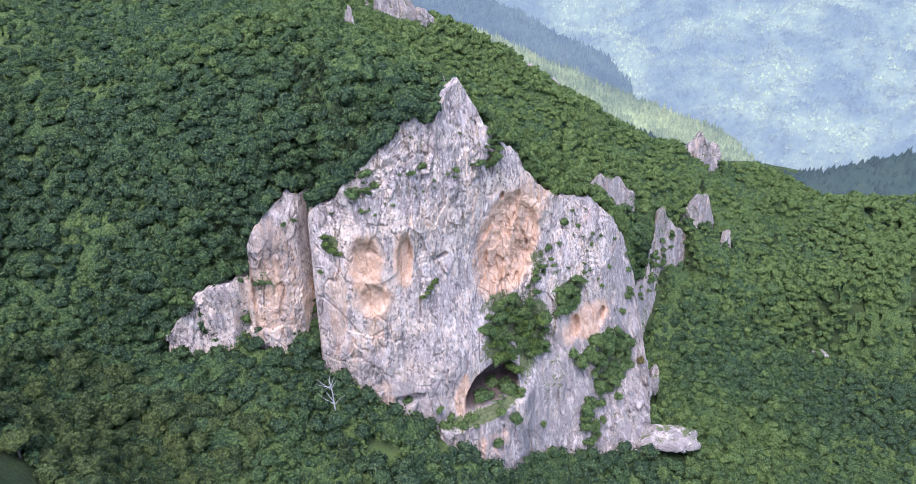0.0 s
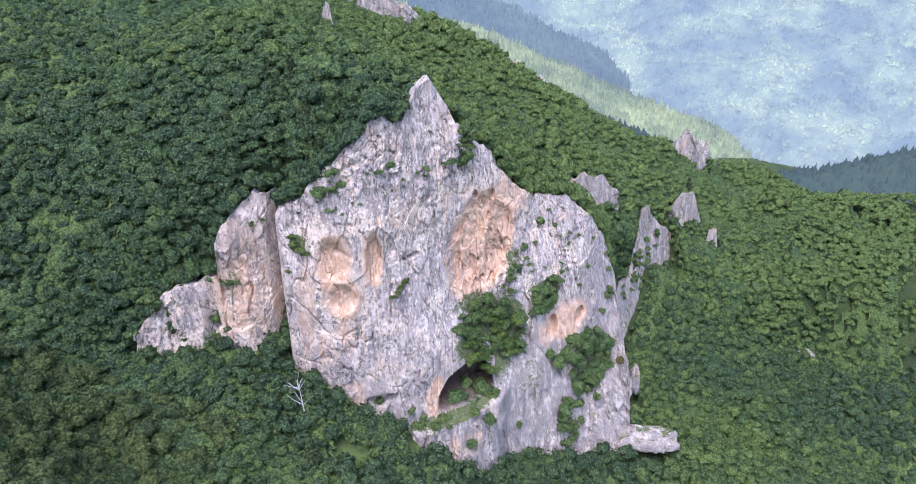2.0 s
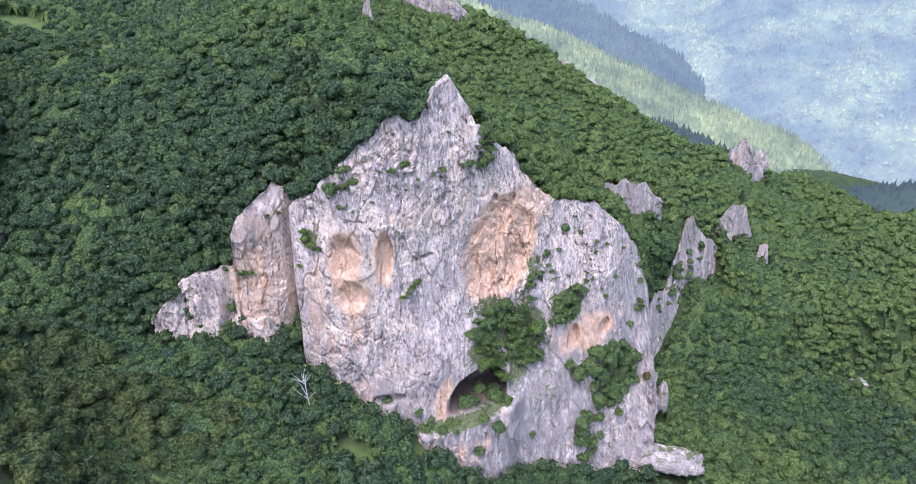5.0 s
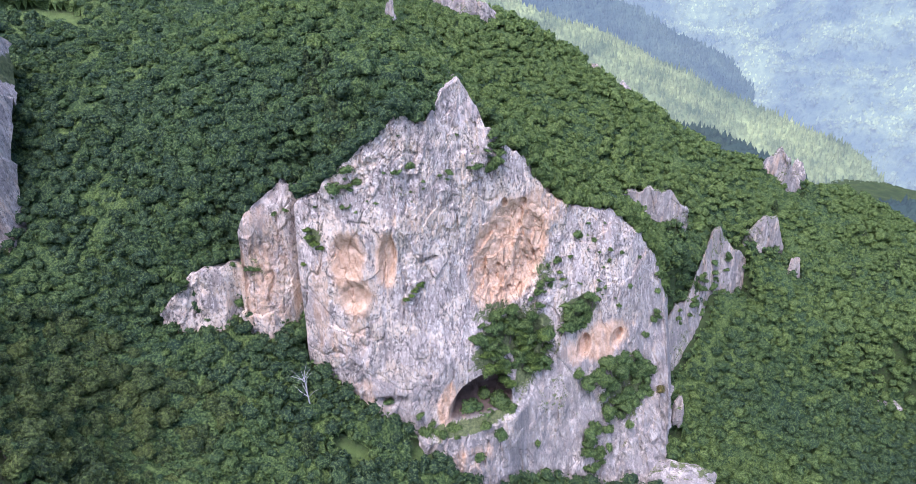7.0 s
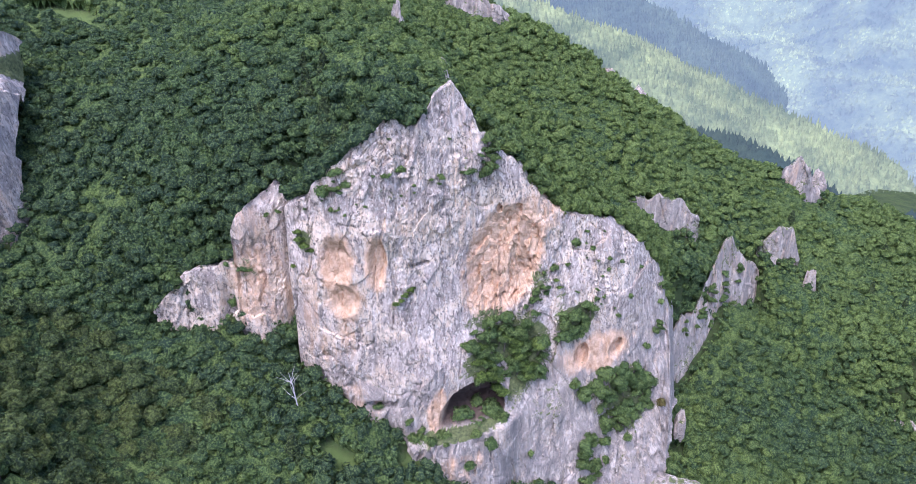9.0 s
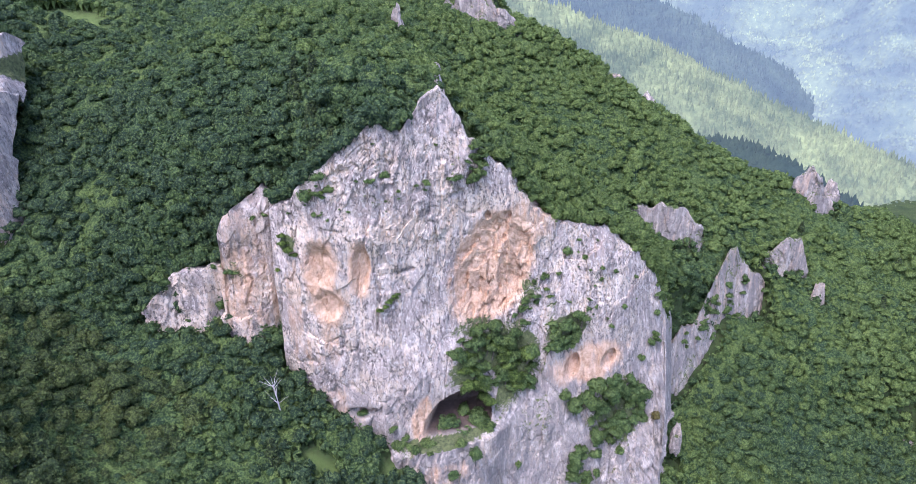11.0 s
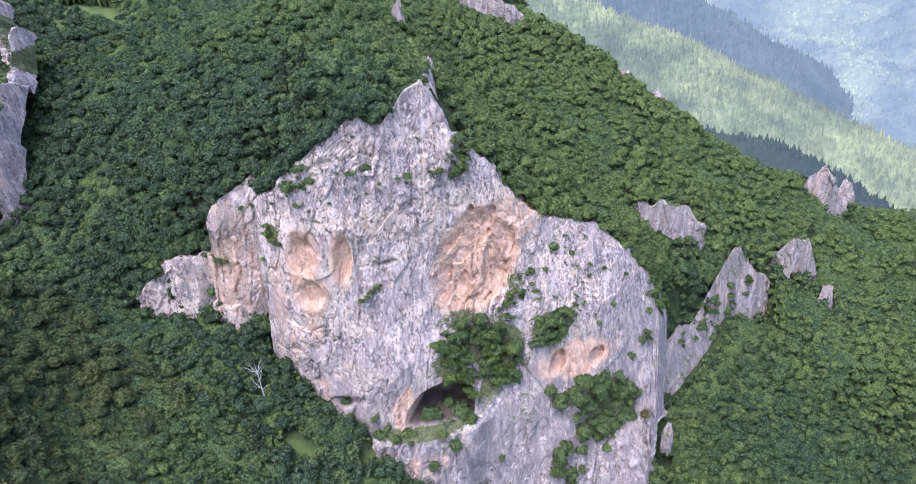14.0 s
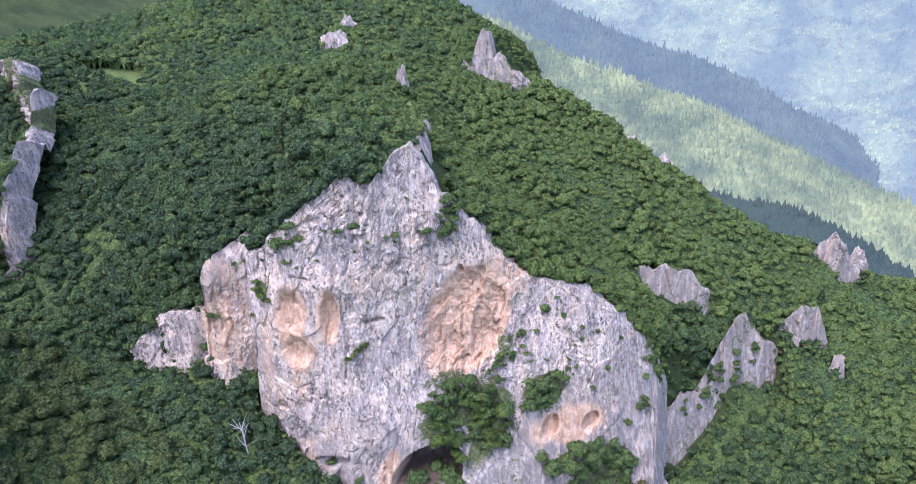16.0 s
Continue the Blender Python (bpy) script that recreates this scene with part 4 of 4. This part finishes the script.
for face in (BAND, KNOB, CREST, REAR):                          # lower growth before the crags
    d = ty - face.y(np.clip(tx, face.xs[0], face.xs[-1]), tz)
    size = np.where((tx > face.xs[0] - 2) & (tx < face.xs[-1] + 2) & (d > -22) & (d < 0), 0.62 * size, size)
# By place: yellower woods, plus sun and cloud shade painted into the crown tone.
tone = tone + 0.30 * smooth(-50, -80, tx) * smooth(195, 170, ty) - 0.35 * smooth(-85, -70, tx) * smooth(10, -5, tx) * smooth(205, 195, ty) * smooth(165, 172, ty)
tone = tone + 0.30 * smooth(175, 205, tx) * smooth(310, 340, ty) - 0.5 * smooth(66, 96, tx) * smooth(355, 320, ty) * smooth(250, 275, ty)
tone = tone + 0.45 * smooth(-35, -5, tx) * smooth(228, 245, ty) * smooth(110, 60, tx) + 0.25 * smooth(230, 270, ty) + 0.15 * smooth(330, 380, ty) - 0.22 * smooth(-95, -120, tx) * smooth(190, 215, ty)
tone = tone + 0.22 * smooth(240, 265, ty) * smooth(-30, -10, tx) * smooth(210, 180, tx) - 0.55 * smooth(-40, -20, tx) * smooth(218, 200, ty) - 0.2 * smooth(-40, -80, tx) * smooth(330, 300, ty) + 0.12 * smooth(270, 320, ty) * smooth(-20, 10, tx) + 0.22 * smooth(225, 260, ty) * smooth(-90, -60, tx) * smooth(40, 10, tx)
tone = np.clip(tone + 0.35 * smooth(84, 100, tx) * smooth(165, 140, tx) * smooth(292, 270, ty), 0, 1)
near_tree = (ty < 176) & (tx < 5) & (tx > -128)
near_tree &= np.cumsum(near_tree) <= 300


def woods(name, pick, shapes, label):
    """Many crowns joined into one mesh, each turned and sized on its own."""
    idx = np.flatnonzero(pick)
    kind = rng.integers(0, len(shapes), len(idx))
    V, F, T, N, base = [], [], [], [], 0
    for k, (sv, sf, sn) in enumerate(shapes):
        at = idx[kind == k]
        if not len(at):
            continue
        a = rng.uniform(0, 6.283, len(at))
        s, tall = 1.2 * size[at], size[at] * rng.uniform(1.0, 1.5, len(at))
        ca, sa = np.cos(a)[:, None], np.sin(a)[:, None]
        x = (sv[None, :, 0] * ca - sv[None, :, 1] * sa) * s[:, None] + tx[at][:, None]
        y = (sv[None, :, 0] * sa + sv[None, :, 1] * ca) * s[:, None] + ty[at][:, None]
        z = sv[None, :, 2] * tall[:, None] + (tz[at] + 2.6 + 0.75 * s)[:, None]
        V.append(np.stack([x, y, z], -1).reshape(-1, 3))
        F.append((sf[None] + (base + np.arange(len(at)) * len(sv))[:, None, None]).reshape(-1, 3))
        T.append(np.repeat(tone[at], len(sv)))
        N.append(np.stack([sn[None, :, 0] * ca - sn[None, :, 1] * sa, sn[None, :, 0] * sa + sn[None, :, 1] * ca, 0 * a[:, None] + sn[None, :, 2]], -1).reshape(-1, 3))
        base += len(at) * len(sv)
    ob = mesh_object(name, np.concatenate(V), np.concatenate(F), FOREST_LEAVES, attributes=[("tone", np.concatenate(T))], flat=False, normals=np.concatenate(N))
    return tagged(ob, label, "forest", kind="stuff")


near_spots = [(float(tx[i]), float(ty[i]), float(tz[i]), float(size[i])) for i in np.flatnonzero(near_tree)]
far_wood = ty > 330
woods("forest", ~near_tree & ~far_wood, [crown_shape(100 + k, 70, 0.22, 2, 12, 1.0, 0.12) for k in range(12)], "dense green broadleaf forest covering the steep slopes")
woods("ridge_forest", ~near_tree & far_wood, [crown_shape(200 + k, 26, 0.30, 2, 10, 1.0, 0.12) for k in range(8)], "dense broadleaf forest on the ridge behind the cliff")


# saplings and brush that close the canopy between the trees
bx, by = np.meshgrid(np.arange(-330, 262, 1.9), np.arange(96, 500, 1.9), indexing="ij")
brng = np.random.default_rng(21)
bx, by = bx + brng.uniform(-0.6, 0.6, bx.shape), by + brng.uniform(-0.6, 0.6, by.shape)
bz = ground_height(bx, by)
bf = grid_faces(*bx.shape)
good = grows(bx, by)
inner = good.copy()
inner[1:-1, 1:-1] &= good[:-2, 1:-1] & good[2:, 1:-1] & good[1:-1, :-2] & good[1:-1, 2:]
good = good.ravel()
rise = bz.ravel()[bf].max(1) - bz.ravel()[bf].min(1)
bf = bf[good[bf].all(1) & (rise < 7)]
lump = np.where(inner, 4.2 + 1.0 * fbm(bx / 4.2, by / 4.2, bz / 6, 64, 3) + brng.uniform(-0.9, 0.9, bx.shape), 0.15)
# Brush brightens uphill too, carrying the painted sunlight of the crowns.
brush = mesh_object("brush", np.stack([bx, by, bz + lump], -1).reshape(-1, 3), bf, FOREST_LEAVES,
                    attributes=[("tone", np.clip(0.58 + 0.5 * fbm(bx / 30, by / 30, 0, 66, 3) + 0.25 * smooth(230, 270, by) + brng.uniform(-0.3, 0.3, bx.shape), 0, 1).ravel())])
tagged(brush, "green saplings and brush under the forest trees", "undergrowth", kind="stuff")

qx, qy = scatter(-130, 215, 150, 452, 1.35, 22)
pick = grows(qx, qy)
qx, qy = qx[pick], qy[pick]
dx, dy = (ground_height(qx + 1, qy) - ground_height(qx - 1, qy)) / 2, (ground_height(qx, qy + 1) - ground_height(qx, qy - 1)) / 2
pick = np.hypot(dx, dy) < 3
qx, qy, dx, dy = qx[pick], qy[pick], dx[pick], dy[pick]
lean = np.stack([-dx, -dy, 1.3 + 0 * dx], -1)
lv, lf, ln = leaf_faces(brng, np.stack([qx, qy, ground_height(qx, qy) + 3.7 + brng.uniform(-0.6, 1.6, len(qx))], -1), lean, 0.95)
sprays = mesh_object("leaf_sprays", lv, lf, FOREST_LEAVES, attributes=[("tone", np.repeat(np.clip(0.25 + 0.5 * brng.random(len(qx)) + 0.4 * fbm(qx / 30, qy / 30, 0, 66, 3), 0, 1), 3))], flat=False, normals=ln)
tagged(sprays, "leafy young growth that closes the canopy", "undergrowth", kind="stuff")


# low growth between the near trees
ux, uy = scatter(-135, 12, 100, 196, 2.9, 8)
under = grows(ux, uy)
lx, ly = scatter(-60, 200, 310, 445, 2.3, 9)                          # and on the open ground before the crags
open_ground = ~grows(lx, ly)
keep = np.zeros(len(lx), bool)
for face in (BAND, KNOB, CREST, TOOTH):
    y0 = face.y(np.clip(lx, face.xs[0], face.xs[-1]), ground_height(lx, ly))
    keep |= (lx > face.xs[0] - 1) & (lx < face.xs[-1] + 1) & (ly > y0 - 12) & (ly < y0 - 1.0)
for cx, cy, r in ROCKS:
    keep |= (np.abs(lx - cx) < r + 1) & (ly > cy - r - 8) & (ly < cy - 0.75 * r)
keep &= open_ground
tx, ty = np.concatenate([ux[under], lx[keep]]), np.concatenate([uy[under], ly[keep]])
tz, size, tone = ground_height(tx, ty) - 1.8, rng.uniform(1.4, 2.3, len(tx)), np.clip(0.25 + 0.5 * rng.random(len(tx)), 0, 1)
woods("undergrowth", np.ones(len(tx), bool), [crown_shape(300 + k, 24, 0.28, 2, 6) for k in range(5)], "low green growth between the forest trees")


def part(name, verts, faces, material, parent, label="", normals=None):
    me = bpy.data.meshes.new(name)
    me.from_pydata([tuple(v) for v in verts], [], [tuple(int(i) for i in f) for f in faces])
    if normals is not None:
        me.polygons.foreach_set("use_smooth", np.ones(len(me.polygons), bool))
        me.normals_split_custom_set_from_vertices(normals)
    me.materials.append(material)
    ob = new(name, me)
    ob.parent = parent
    return tagged(ob, label)


def broadleaf_tree(seed):
    thing = new("tree")
    tv, tf = limbs(seed, 4.2, 0.24, 5, 1.9)
    part("trunk", tv, tf, BARK, thing)
    v, f, n = crown_shape(seed, 440, 0.13, 3, 14, 1.1)
    part("crown", v * 3.0 + (0, 0, 4.6), f, TREE_LEAVES, thing, normals=n)
    return tagged(thing, "green broadleaf tree in the forest below the cliff", "tree", "trees of the near slope")


first = [broadleaf_tree(500 + k) for k in range(6)]
for n, (x, y, z, r) in enumerate(near_spots):
    s = 1.1 * r / 3.0
    m = pose(x, y, z, 0, 0, rng.uniform(0, 360)) @ Matrix.Diagonal((1.18 * s, 1.18 * s, s * rng.uniform(0.8, 1.1), 1))
    if n < 6:
        first[n].matrix_world = m
    else:
        ob = copy_thing(first[n % 6], Matrix())
        ob.matrix_world = m


# ---- bushes on the cliff ----
def bush(seed):
    thing = new("bush")
    v, f, n = crown_shape(seed, 260, 0.16, 2, 10, 0.9)
    part("foliage", v + (0, 0, 0.35), f, BUSH_LEAVES, thing, normals=n)
    tv, tf = limbs(seed, 0.5, 0.06, 3, 0.4)
    part("stem", tv, tf, BARK, thing)
    return tagged(thing, "green bush rooted in the cliff face", "bush", "bushes on the cliff")


bush_kinds = [bush(700 + k) for k in range(5)]
bush_used = []


def tuft(seed):
    thing = new("grass_tuft")
    v, f, n = crown_shape(seed, 320, 0.13, 2, 9, 0.6)
    part("sward", v, f, GRASS, thing, normals=n)
    return tagged(thing, "bright green grass tuft on a rock ledge", "grass tuft", "grass tufts on the cliff")


tufts = [tuft(760 + k) for k in range(2)]
tuft_used = []


def sward(face, x, z, r):
    """A tuft of grass of radius r on a ledge of a rock face at (x, z)."""
    y = float(face.y(np.array([float(x)]), np.array([float(z)]))[0])
    k = len(tuft_used)
    m = pose(x, y - 0.5 * r, z - 0.3 * r, 0, 0, 71 * k) @ Matrix.Diagonal((r, r, r, 1))
    if k < 2:
        tufts[k].matrix_world = m
    else:
        copy_thing(tufts[k % 2], Matrix()).matrix_world = m
    tuft_used.append(k)


def plant(face, x, z, r, out=0.4):
    """A bush of radius r on a rock face at (x, z)."""
    x, z = float(x), float(z)
    y = float(face.y(np.array([x]), np.array([z]))[0])
    k = len(bush_used)
    m = pose(x, y - out * r, z - 0.3 * r, rng.uniform(-25, 25), rng.uniform(-25, 25), rng.uniform(0, 360)) @ Matrix.Diagonal((r * rng.uniform(0.75, 1.35), r * rng.uniform(0.75, 1.2), r * rng.uniform(0.7, 1.3), 1))
    if k < len(bush_kinds):
        bush_kinds[k].matrix_world = m
    else:
        copy_thing(bush_kinds[k % len(bush_kinds)], Matrix()).matrix_world = m
    bush_used.append(k)


def shrub(x, y, z, r):
    """A bush of radius r that stands free at (x, y, z)."""
    k = len(bush_used)
    copy_thing(bush_kinds[k % len(bush_kinds)], Matrix()).matrix_world = pose(x, y, z, 0, 0, rng.uniform(0, 360)) @ Matrix.Diagonal((r, r, r * rng.uniform(0.9, 1.3), 1))
    bush_used.append(k)


def thicket(face, cx, cz, a, b, shear, count, r0, r1):
    n = 0
    while n < count:
        p, q = rng.uniform(-1, 1, 2)
        if p * p + q * q < 1:
            plant(face, cx + a * p + shear * b * q, cz + b * q, rng.uniform(r0, r1))
            n += 1


def thicket_in(face, corners, count, r0, r1, out=0.6):
    """Bushes all over a patch of a rock face, given by its corners (x, z)."""
    c, n = np.array(corners, float), 0
    d = np.roll(c, -1, 0)
    while n < count:
        x, z = rng.uniform(c.min(0), c.max(0))
        if np.count_nonzero(((c[:, 1] > z) != (d[:, 1] > z)) & (x < c[:, 0] + (z - c[:, 1]) / (d[:, 1] - c[:, 1] + 1e-9) * (d[:, 0] - c[:, 0]))) % 2:
            plant(face, x, z, rng.uniform(r0, r1), out)
            n += 1


thicket_in(MAIN, ((8.5, 19), (10.6, 23.5), (21, 27), (32.7, 21.3), (36.5, 11), (34.8, -1.5), (29, -3), (22.7, 0.5), (15, 6), (9.3, 12.7)), 66, 1.9, 3.2, 0.45)      # the bowl
thicket_in(MAIN, ((26, 26), (31, 24), (36, 40), (31, 41)), 14, 1.0, 1.9)
thicket_in(MAIN, ((38, 15), (40, 24), (46, 26), (52, 20), (50, 13), (43, 12)), 18, 1.8, 3.0)
thicket_in(MAIN, ((46, -5), (54, -4), (67, -6), (75, -12), (77, -22), (74.6, -28), (66, -28), (59, -28), (58, -36), (50, -39), (54, -27), (59, -24), (57, -15), (47, -9)), 66, 1.9, 3.8)
thicket_in(MAIN, ((9, 77), (15, 80), (14.5, 88), (10, 92)), 12, 1.1, 2.2)
thicket_in(MAIN, ((-44, 66), (-12, 72), (6, 76), (0, 98), (-14, 96), (-40, 76)), 22, 0.5, 1.2, 0.3)
thicket_in(MAIN, ((42, 20), (74, 8), (74, 24), (52, 50), (38, 56)), 22, 0.5, 1.3, 0.3)
for x, z, r in ((11.7, 90, 2.0), (12.3, 86, 2.2), (14.5, 87.6, 1.7), (13, 82, 1.7),
                (7.4, 80.8, 1.7), (-0.9, 81.1, 1.3), (-11.8, 84.5, 1.4), (-14, 84.3, 1.3), (-29.5, 81.3, 1.7), (-25.7, 81.8, 1.4), (41.5, 47, 1.6),
                (-28, 85.8, 1.6), (-32.9, 80, 1.6), (73.2, -2.8, 1.7), (34.4, -25.9, 1.3), (14.8, -18.7, 1.5), (78, 17.9, 1.6), (76, 1, 1.6)):
    plant(MAIN, x, z, 1.35 * r)
for x, z, r in ((44.8, 21.7, 2.9), (41.2, 19.4, 2.6), (48.5, 23.5, 2.4), (46.5, 19.5, 2.2), (32.3, 34, 1.9), (33.5, 31, 1.5), (73.5, -12.6, 4.0), (65.6, -15.3, 3.6), (60, -11, 2.8),
                (55, -7.8, 2.6), (68.5, -24, 3.6), (75.4, -22.4, 3.0), (65.6, -29.6, 2.9), (61, -31.8, 2.4), (70, -32, 2.8), (53.8, -32.9, 2.0), (19.6, -6.2, 3.6),
                (13.2, -5.2, 3.4), (24.4, -7.2, 2.7), (16, -8, 2.6), (-6.2, -1.8, 1.8), (-18, 1.8, 2.1), (2, -8, 2.0), (7, -9, 1.6), (-2, -6, 2.2)):
    plant(MAIN, x, z, r, 0.6)
for x, z, r in ((-54.6, 24, 3.0), (-51, 21, 2.6), (-57, 66.5, 1.1), (-54.2, 66.9, 1.1), (-65, 47.3, 1.9), (-67.5, 46.5, 1.7), (-72.7, 47.5, 1.5), (-74, 31, 2.4), (-63, 47.5, 1.3)):
    plant(LEFT, x, z, r)
for x, y, z, r in ((19, 213, -9, 4.8), (9.5, 208, -9, 4.6), (15, 208, -10, 3.4), (22.5, 212, -11, 3.8), (6, 198, -9.5, 2.2), (4, 197.5, -9.5, 2.4), (0, 195, -9.5, 2.8), (-4, 194, -9, 3.0), (21.5, 200, -12, 3.0)):
    shrub(x, y, z, r)
for x, y, r in ((77, 225, 3.2), (83, 222, 2.8), (89, 223, 3.0), (96, 225, 2.6), (103, 229, 3.0), (86, 216, 3.4), (94, 217, 3.2), (80, 214, 3.0), (101, 220, 3.2), (108, 224, 3.2)):
    shrub(x, y, float(ground_height(x, y)) + 0.5, r)
for x, y, r in ((-14, 219, 3.6), (-19, 217, 3.8), (-10, 224, 3.4), (-22, 222, 4.0), (-15, 226, 3.8), (-27, 215, 3.4), (-16, 254, 4.2), (-19, 257, 4.0), (-14.5, 251, 3.4), (-20, 262, 3.6)):
    shrub(x, y, float(ground_height(x, y)) + 2.0, r)
thicket(MAIN, 58, -42, 4, 9, 0.5, 14, 1.6, 2.6)
for x, z, r in ((-8.2, 45.2, 1.7), (-9.3, 44.2, 1.7), (-10.4, 42.8, 1.5), (-11.8, 41.6, 1.4), (-7.4, 45.8, 1.3), (-42.5, 66, 1.6), (-41.5, 64, 2.0), (-40, 62, 2.0), (-38.5, 60.3, 1.6), (-44.5, 54, 1.2),
                (15, 24, 1.5), (17, 22.5, 1.6), (19, 21.5, 1.5), (14, 21.5, 1.4), (21, 23, 1.4), (-28, 82, 1.4), (38, 33, 1.5), (36.5, 36, 1.3)):
    sward(MAIN, x, z, r)
for k in range(34):                                   # rank grass between the bushes of the bowl
    sward(MAIN, 12 + 22 * ((k * 0.618) % 1), 1 + 22 * ((k * 0.755) % 1) * (1 - 0.3 * ((k * 0.618) % 1)), 2.6 + 1.2 * ((k * 0.414) % 1))
thicket(MAIN, 77, 12, 1.5, 12, -0.1, 10, 1.0, 1.9)
thicket(REAR, 100, -14, 7, 8, 0.6, 14, 1.2, 2.4)
thicket(REAR, 112, -14, 12, 14, 0.3, 16, 1.2, 2.6)
thicket(WEST, -172, 72, 22, 24, 0, 30, 2.0, 4.2)


# ---- pines and the dead tree ----
def pine(seed):
    thing = new("pine_tree")
    tv, tf = limbs(seed, 10.5, 0.2, 0, 1)
    part("trunk", tv, tf, BARK, thing)
    v, f, n = pine_shape(seed, 26, 34)
    part("crown", v * 12.0, f, PINE_LEAVES, thing, normals=n)
    return tagged(thing, "dark green pine tree among the broadleaf woods", "pine tree", "pines")


pines = [pine(900 + k) for k in range(3)]
PINE_SPOTS = ((-44, 212, 1.0), (-41, 213, 1.0), (-37, 212, 0.9), (-34, 212, 1.0), (-30, 212, 1.05), (-39, 217, 1.4), (-46, 222, 1.0), (-40, 218, 1.0), (-29, 212, 0.7), (-50, 228, 1.1), (-46, 234, 1.1), (-55, 238, 0.9),
              (-36, 167, 1.15), (-66, 224, 0.8), (-62, 216, 0.8), (150, 396, 0.9), (84, 352, 0.9), (190, 372, 0.9), (205, 366, 0.8), (214, 380, 0.9), (225, 360, 0.8), (200, 396, 0.9))
for n, (x, y, s) in enumerate(PINE_SPOTS):
    m = pose(x, y, float(ground_height(x, y)) - 0.3, 0, 0, 47 * n) @ Matrix.Diagonal((s, s, s, 1))
    if n < 3:
        pines[n].matrix_world = m
    else:
        copy_thing(pines[n % 3], Matrix()).matrix_world = m

snag = new("dead_tree")
sv, sf = limbs(77, 20.0, 0.3, 14, 4.6)
part("trunk", sv, sf, DEAD_WOOD, snag)
snag.matrix_world = pose(-40, 181.5, float(ground_height(-40, 181.5)), 4, -6, 0)
tagged(snag, "bare bleached dead tree standing above the forest", "dead tree")

rusty = copy_thing(bush_kinds[0], Matrix())
rusty.matrix_world = pose(82, float(MAIN.y(np.array([82.0]), np.array([-24.0]))[0]) - 1.5, -25, 0, 0, 40) @ Matrix.Diagonal((2.6, 2.4, 2.8, 1))
rusty.children[0].data = rusty.children[0].data.copy()
rusty.children[0].data.materials[0] = object_leaves("rusty_leaves", (0.20, 0.12, 0.045), (0.28, 0.17, 0.06))
tagged(rusty, "rusty brown bush in the cleft beside the cliff")
